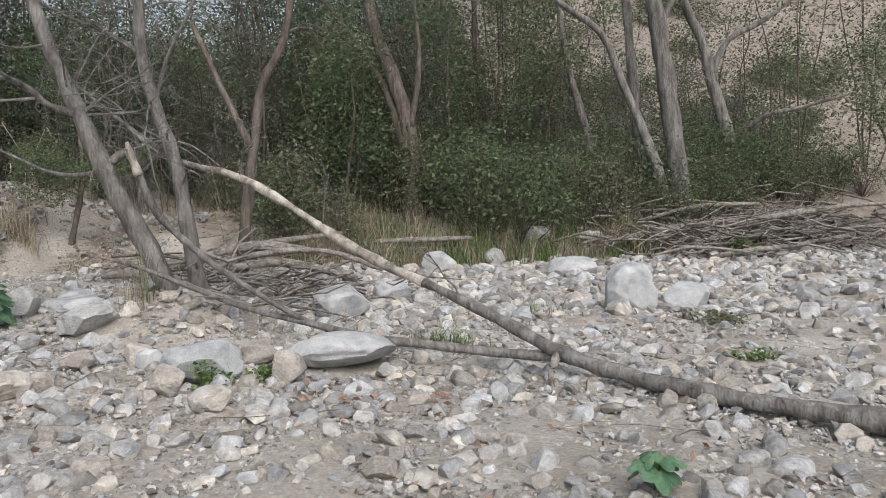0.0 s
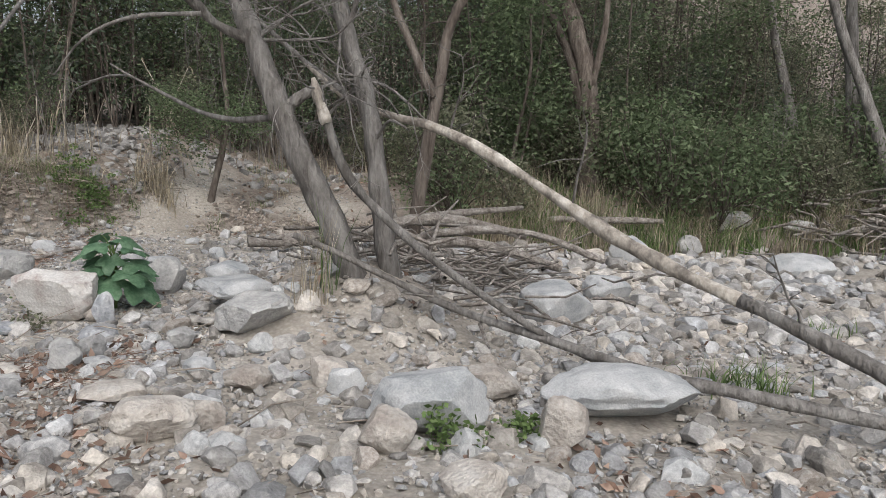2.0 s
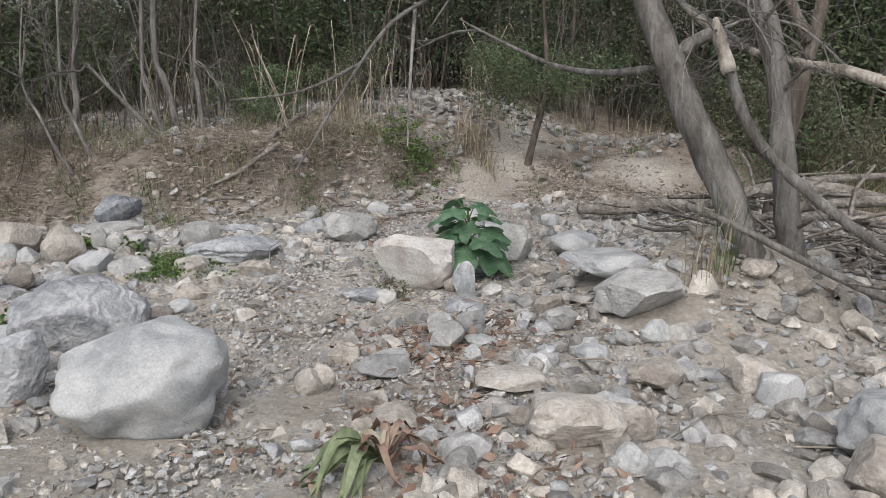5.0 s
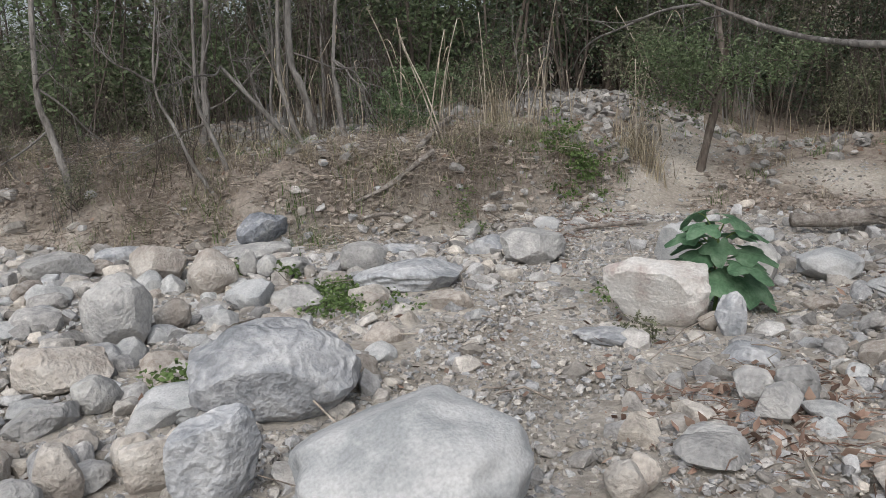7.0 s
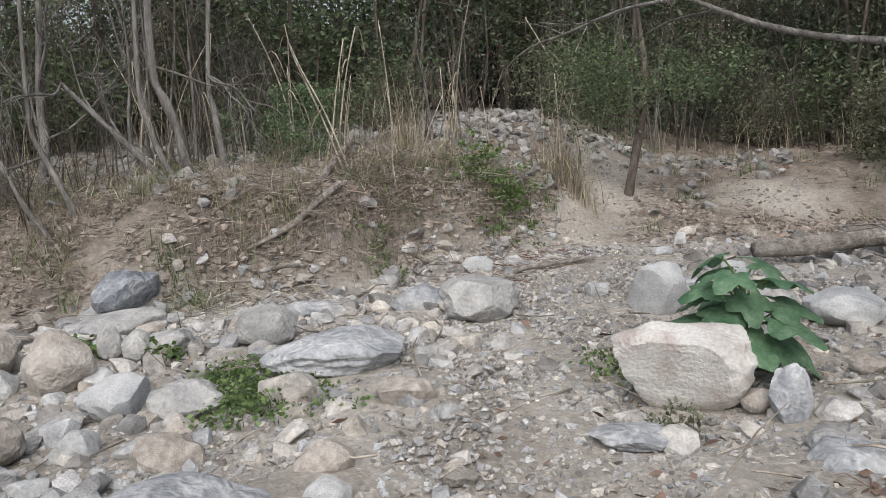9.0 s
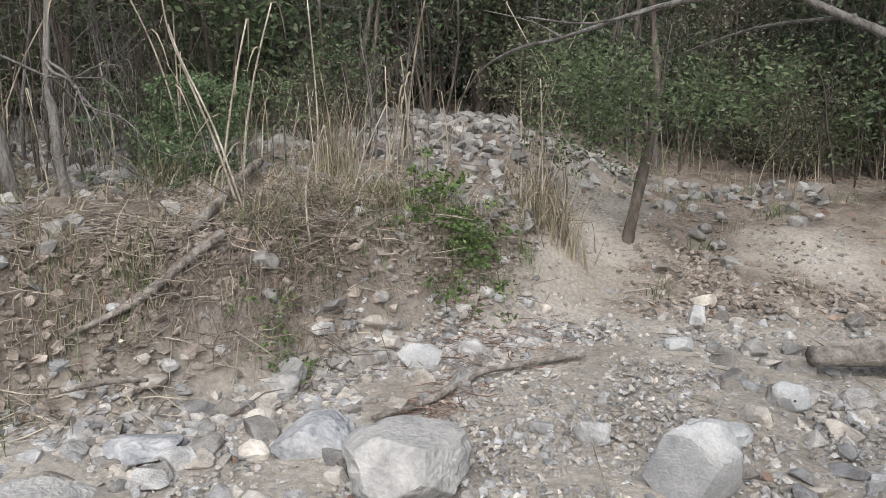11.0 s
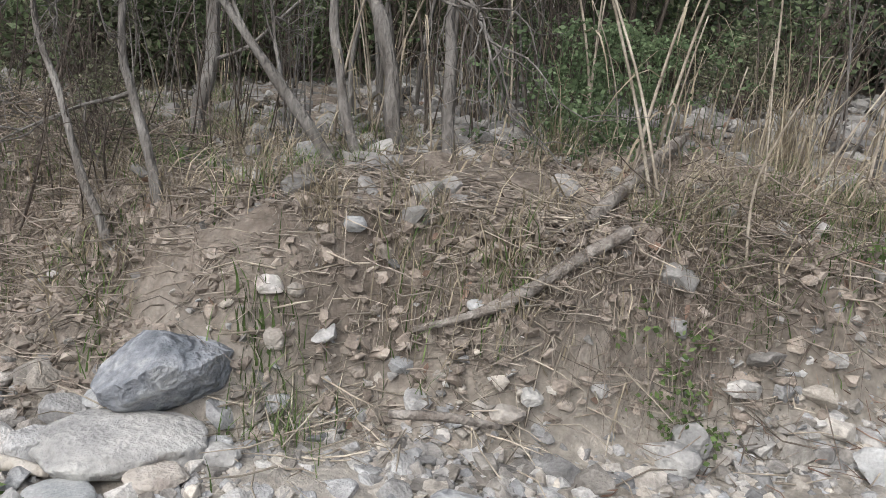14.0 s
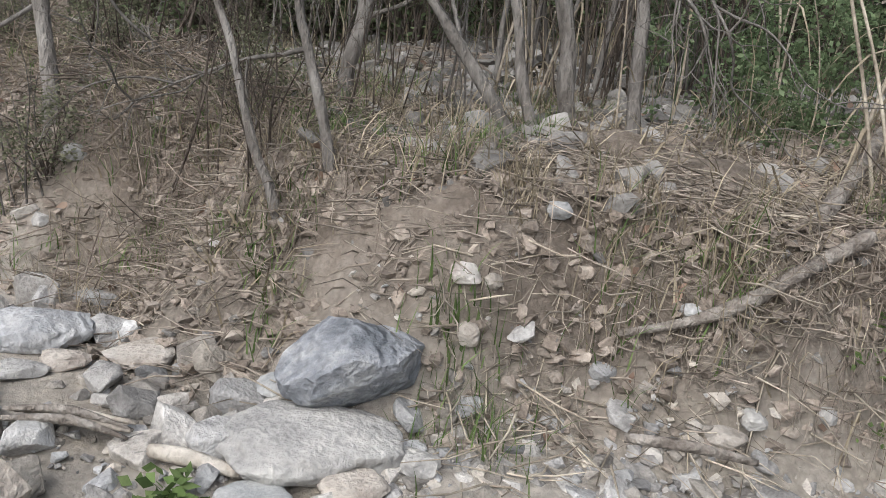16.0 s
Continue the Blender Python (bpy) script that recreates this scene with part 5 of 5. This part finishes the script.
rng = np.random.default_rng(62)
weed("low green weeds beside bluish slab", -7.13, 6.6, 0.3, 0.06, rng, grass_green, 0.03, 45)
weed("low green weeds among bank stones", -7.45, 6.85, 0.22, 0.06, rng, grass_green, 0.03, 26)
weed("small green weed between stacked boulders", -6.75, 5.05, 0.16, 0.1, rng, grass_green, 0.04, 18)
weed("feathery green weed on the bank edge", -7.5, 10.7, 0.36, 0.25, rng, grass_green, 0.045, 55)
weed("small green weed on the bank foot", -7.95, 9.25, 0.18, 0.12, rng, grass_green, 0.03, 18)
weed("small green weed by the oval boulder", -8.75, 6.95, 0.1, 0.1, rng, grass_green, 0.05, 10)
weed("small green weed in front of oval boulder", -8.2, 7.05, 0.08, 0.08, rng, grass_green, 0.05, 8)
weed("green weed beside pale boulder", -2.0, 5.55, 0.12, 0.18, rng, grass_green, 0.04, 12)
weed("small weed beside pale boulder", -1.65, 5.75, 0.08, 0.12, rng, grass_green, 0.04, 8)
weed("mossy weeds behind white rock", -5.6, 7.5, 0.2, 0.06, rng, grass_green, 0.03, 18)
weed("small weed below white rock", -5.3, 6.85, 0.1, 0.12, rng, leaf_olive, 0.03, 8)
weed("feathery green shrub on the terrace edge", -9.3, 10.3, 0.6, 0.7, rng, leaf_feather, 0.035, 150)
for x, y, r in ((-8.72, 8.5, 0.09), (-8.5, 8.72, 0.08), (-8.1, 9.55, 0.08), (-10.7, 7.35, 0.12), (-10.75, 8.6, 0.1), (-9.3, 9.9, 0.1), (-9.35, 8.1, 0.09), (-7.9, 10.3, 0.1), (-8.0, 9.95, 0.14), (-7.75, 10.5, 0.14), (-8.25, 9.6, 0.12), (-8.3, 10.4, 0.14), (-7.5, 10.95, 0.12)):
    tagged(grass("dry_clump", "", blob(rng, 90, x, y, r, r), rng, 0.34, 0.0035, grass_dry, 0.7), "straw and green grass clump on the bank edge", "grass")
    tagged(grass("grass_tuft", "", blob(rng, 45, x + 0.05, y, r, r), rng, 0.24, 0.004, grass_green, 0.6), "green grass tuft on the bank edge", "grass")
weed("feathery green shrub under the canes", -10.45, 11.2, 0.7, 0.6, rng, leaf_feather, 0.04, 140)
weed("green weeds in the flood debris", 4.9, 15.3, 0.3, 0.3, rng, grass_green, 0.06, 30)
weed("small weed on the sandy bed", 2.2, 6.4, 0.12, 0.1, rng, grass_green, 0.04, 8)
weed("grey-green weed on the stony bed", 2.4, 8.2, 0.3, 0.08, rng, leaf_olive, 0.04, 20)


def lobed_leaf(r, rng):
    """A broad, deeply lobed leaf that droops towards its tips."""
    n = 22
    V = [(0, 0, 0)]
    for k in range(n):
        a = -2.6 + 5.2 * k / (n - 1)
        d = r * (0.62 + 0.38 * (0.5 + 0.5 * math.cos(a * 5.0)) ** 0.7) * (0.75 + 0.25 * math.cos(a))
        V.append((math.sin(a) * d * 0.9, math.cos(a) * d, -0.28 * d * d / r + rng.normal(0, 0.03 * r)))
    V += [(x * 0.55, y * 0.55, z * 0.2 + 0.03 * r) for x, y, z in V[1:]]
    F = [[0, n + 2 + k, n + 1 + k] for k in range(n - 1)] + [[n + 1 + k, n + 2 + k, k + 2, k + 1] for k in range(n - 1)]
    return V, F


def broad_plant(label, x, y, tall, leaf, count, seed):
    rng = np.random.default_rng(seed)
    ob = tagged(new("broadleaf_plant"), label, "plant")
    ob.location = (x, y, H(x, y))
    part("stem", limb_mesh("stem", [(0, 0, -0.03), (0.02, 0.01, tall * 0.5), (0.0, 0.0, tall * 0.95)], (0.014, 0.009), grass_green, 6, 0.1), ob)
    for k in range(count):
        a, z = k * 2.4 + rng.normal(0, 0.2), tall * (0.3 + 0.7 * (k + 0.5) / count)
        reach = tall * rng.uniform(0.22, 0.42) * (1.15 - 0.6 * k / count)
        q = (math.cos(a) * reach, math.sin(a) * reach, z + 0.05)
        part("leaf_stalk", limb_mesh("leaf_stalk", [(0, 0, z * 0.85), (q[0] * 0.6, q[1] * 0.6, z + 0.03), q], (0.006, 0.004), grass_green, 5, 0), ob)
        me = mesh_of("leaf", *lobed_leaf(leaf * rng.uniform(0.75, 1.15) * (1.1 - 0.35 * k / count), rng), broad_leaf)
        lf = part("leaf", me, ob)
        lf.matrix_local = pose(*q, rng.uniform(-34, 4), rng.uniform(-16, 16), math.degrees(a) - 90)
    return ob


broad_plant("broad-leaved green plant behind the white rock", -5.12, 7.62, 0.56, 0.23, 18, 81)
broad_plant("low broad-leaved plant on gravel", 0.79, 3.56, 0.16, 0.12, 8, 82)


def strap_plant(label, x, y, seed):
    """A wilted rosette of strap leaves, green in the heart and brown outside."""
    rng = np.random.default_rng(seed)
    ob = tagged(new("wilted_plant"), label, "plant")
    ob.location = (x, y, H(x, y))
    for k in range(30):
        fresh = k % 5 in (0, 2)
        a = rng.normal(-2.2, 0.5) if fresh else rng.uniform(0, 6.28)
        L, w = (rng.uniform(0.24, 0.36), rng.uniform(0.02, 0.032)) if fresh else (rng.uniform(0.14, 0.3), rng.uniform(0.008, 0.02))
        rise, curl = rng.uniform(0.08, 0.15), rng.normal(0, 0.5)
        V = []
        for u in np.linspace(0, 1, 8):
            b = a + curl * u
            c = np.array((math.cos(b) * L * u, math.sin(b) * L * u, 0.04 + rise * math.sin(min(u * 3.4, 3.1)) + 0.008 * rng.normal()))
            s = np.array((-math.sin(b), math.cos(b), 0.35 * rng.normal())) * w * math.sin(0.5 + 2.5 * u)
            V += [c - s, c + (0, 0, -w * 0.5), c + s]
        F = [[i * 3 + j, i * 3 + j + 1, i * 3 + j + 4, i * 3 + j + 3] for i in range(7) for j in range(2)]
        part("leaf", mesh_of("leaf", [tuple(v) for v in V], F, leaf_sage if fresh else litter_mat if k % 5 != 3 else grass_dry), ob, "pale green strap leaf" if fresh else "withered brown strap leaf")
    return ob


strap_plant("wilted strap-leaved plant, half brown, on gravel", -4.0, 4.7, 91)

# ---- the thicket behind ----


def sapling_kind(seed, tall, leaf, per, size, mat, stems=3, green=14):
    """A clump of thin stems with twigs and a loose leafy crown."""
    rng = np.random.default_rng(seed)
    ob = tagged(new("sapling"), "", "sapling", "thicket saplings")
    pieces, cs = [], []
    for s in range(stems):
        a = rng.uniform(0, 6.28)
        d = np.array((math.cos(a), math.sin(a), 0)) * rng.uniform(0.05, 0.22)
        pts, p = [], np.array((math.cos(a) * 0.1, math.sin(a) * 0.1, -0.15))
        for k in range(7):
            pts.append(p)
            p = p + (d + (0, 0, 1)) * tall / 6 + rng.normal(0, 0.05, 3) * tall / 3
        r = rng.uniform(0.016, 0.04)
        pieces.append(tube(pts, (r, r * 0.35), 5))
        for k in range(2, 7):
            for _ in range(2):
                e = rng.normal(0, 1, 3) + (0, 0, 0.4)
                pieces += twigs(pts[k], e, tall * rng.uniform(0.12, 0.28), rng, 1, 0.007)
                cs.append(pts[k] + e / np.linalg.norm(e) * tall * 0.16)
    part("stem_clump", mesh_of("stem_clump", *join(pieces), mat), ob)["kind"] = "stuff"
    pick = [cs[rng.integers(len(cs))] + rng.normal(0, 0.2, 3) for _ in range(green)]
    part("crown", mesh_of("crown", *leaves(pick, per, 0.2, size, rng), leaf, False), ob)
    return ob


def shrub_kind(seed, r, leaf, size, count=60, per=26):
    rng = np.random.default_rng(seed)
    ob = tagged(new("shrub"), "", "shrub", "thicket shrubs")
    d = rng.normal(0, 1, (count, 3))
    d /= np.linalg.norm(d, axis=1)[:, None]
    cs = d * r * (rng.uniform(0.45, 1.1, count)[:, None]) * (1, 1, 0.85) + (0, 0, r * 0.85)
    cs = cs[cs[:, 2] > 0.05]
    part("stem_clump", mesh_of("stem_clump", *join([tube([(0, 0, -0.1), c * 0.5 + rng.normal(0, 0.08, 3), c], (0.013, 0.004), 4) for c in cs[:30]]), dark_bark), ob)["kind"] = "stuff"
    part("crown", mesh_of("crown", *leaves(cs, per, r * 0.17, size, rng), leaf, False), ob)
    return ob


def bare_kind(seed, tall):
    rng = np.random.default_rng(seed)
    ob = tagged(new("bare_sapling"), "", "sapling", "bare thicket stems")
    pieces = []
    for s in range(7):
        p, pts = np.array((rng.normal(0, 0.25), rng.normal(0, 0.25), -0.15)), []
        d = rng.normal(0, 0.13, 3) * (1, 1, 0) + (0, 0, 1)
        for k in range(5):
            pts.append(p)
            p = p + d * tall * rng.uniform(0.6, 1) / 4 + rng.normal(0, 0.04, 3)
        pieces.append(tube(pts, (rng.uniform(0.008, 0.02), 0.005), 4))
        for k in (2, 3, 4):
            pieces += twigs(pts[k], d + rng.normal(0, 0.7, 3), tall * 0.2, rng, 1, 0.006)
    part("stem_clump", mesh_of("stem_clump", *join(pieces), dark_bark if seed % 3 else bark_mat), ob)["kind"] = "stuff"
    return ob


KINDS = [(sapling_kind(100, 3.4, leaf_green, 30, 0.085, dark_bark, green=120), "slim sapling with grey stems and green leaves"),
         (sapling_kind(101, 5.2, leaf_dark, 30, 0.08, dark_bark, green=75), "dark sapling with dense small leaves"),
         (sapling_kind(102, 3.2, leaf_olive, 30, 0.07, dark_bark, green=105), "grey-green sapling with thin crooked stems"),
         (sapling_kind(103, 6.5, leaf_green, 30, 0.085, dark_bark, 4, 90), "tall sapling with a green leafy top")]
SHRUBS = [(shrub_kind(110, 0.75, leaf_green, 0.075), "dense green shrub at the thicket edge"), (shrub_kind(111, 1.0, leaf_dark, 0.08, 80), "dark green shrub in the thicket"), (shrub_kind(112, 0.6, leaf_olive, 0.06), "olive shrub with small leaves"), (shrub_kind(113, 1.5, leaf_dark, 0.1, 120, 30), "large dark green bush in the thicket")]
BARE = [(bare_kind(120, 2.4), "bare thin grey stems crowded together"), (bare_kind(121, 1.9), "bare thin brown stems crowded together"), (bare_kind(122, 3.0), "tall bare straw-coloured stems")]


def plant_out(kinds, count, rng, box, keep, lo=0.75, hi=1.25, sink=0.0):
    for k, (x, y) in enumerate(scatter(count, rng, box, keep, 0.5)):
        ob, label = kinds[k % len(kinds)]
        c = copy_thing(ob, pose(x, y, H(x, y) - sink, rng.normal(0, 3), rng.normal(0, 3), rng.uniform(0, 360)) @ Matrix.Scale(rng.uniform(lo, hi), 4))
        tagged(c, label)


clear = lambda x, y: 0.0 if (-7.6 < x < -5.4 and back(x, y) < 3.2) else 1.0
start = lambda x: float(np.interp(x, (-14, -11.2, -10.3, -8, -6, -4, -2.5, 0), (1.5, 2.1, 3.4, 4.6, 4.3, 2.8, 1.3, 1.2)))
rng = np.random.default_rng(131)
gap = lambda x, y: 0.22 if x - 0.25 * y > -2.5 and back(x, y) > 2.2 else 0.2 if x < -14 else 1.0
plant_out(BARE, 42, rng, (-22, 9, 6, 23), lambda x, y: clear(x, y) * (1.0 if start(x) < back(x, y) < 8 else 0.0) * (1.0 if x < -3 else 0.3) * gap(x, y))
plant_out(KINDS, 125, rng, (-22, 12, 6, 28), lambda x, y: clear(x, y) * gap(x, y) * (1.0 if (3.4 if x > -2.5 else start(x) + 0.6) < back(x, y) < 12 else 0.0))
plant_out(SHRUBS[:1] + SHRUBS[2:3], 200, rng, (-22, 9, 6, 24), lambda x, y: clear(x, y) * (1.0 if start(x) + 0.4 < back(x, y) < 6 else 0.0) * (1.0 if x > -3 else 0.6), 0.6, 1.2)
plant_out(CANES, 30, rng, (-10.4, -7.0, 8.6, 13.0), lambda x, y: (1.0 if 0.9 < back(x, y) < 2.9 else 0.0) * (1.0 if math.sin(2.2 * x + 1.7) * math.sin(1.9 * y) > -0.1 else 0.15), 0.6, 1.3)
plant_out(BARE, 9, rng, (-12.5, -7.8, 7, 13), lambda x, y: 1.0 if 2.2 < back(x, y) < 3.6 else 0.0, 0.5, 0.8)
plant_out(SHRUBS[:1] + SHRUBS[2:3], 40, rng, (-4, 7, 12, 22), lambda x, y: 1.0 if 0.9 < back(x, y) < 3.2 else 0.0, 0.7, 1.5)
shore = lambda x, y: 1.0 if x < -9.9 and 0.15 < back(x, y) < 2.2 else 0.0
plant_out(BARE, 40, rng, (-15, -9.9, 5, 10), shore, 0.25, 0.5)
plant_out(SHRUBS[2:3], 10, rng, (-15, -10.2, 5, 10), shore, 0.25, 0.45)
plant_out(SHRUBS[1:2] + SHRUBS[3:], 60, rng, (-34, 14, 4, 30), lambda x, y: gap(x, y) * (1.0 if 6.0 < back(x, y) < 13 else 0.0), 0.7, 1.15)


def far_woods():
    """Scrub and small trees dotted over the hillside."""
    rng = np.random.default_rng(141)
    V, F, n = [], [], 0
    for x, y in scatter(420, rng, (-80, 60, 14, 90), lambda x, y: 1.0 if 14 < back(x, y) < 60 else 0.0, 0.5):
        r = rng.uniform(0.8, 2.4)
        d = rng.normal(0, 1, (36, 3))
        d /= np.linalg.norm(d, axis=1)[:, None]
        v, f = leaves(d * r * rng.uniform(0.3, 1.0, (36, 1)) * (1, 1, 0.7) + (x, y, H(x, y) + r * 0.5), 34, r * 0.12, 0.15, rng, 0.6)
        V.append(v)
        F.append(f + n)
        n += len(v)
    tagged(new("far_woods", mesh_of("far_woods", np.concatenate(V), np.concatenate(F), leaf_olive, False)), "olive scrub scattered over the brown hillside", "woods", kind="stuff")


far_woods()
for kinds in (KINDS, SHRUBS, BARE, CANES):
    for k, (ob, label) in enumerate(kinds):
        x, y = -9.0 + 1.6 * k, 17.5 + k % 2
        ob.matrix_world = pose(x, y, H(x, y))
        tagged(ob, label)
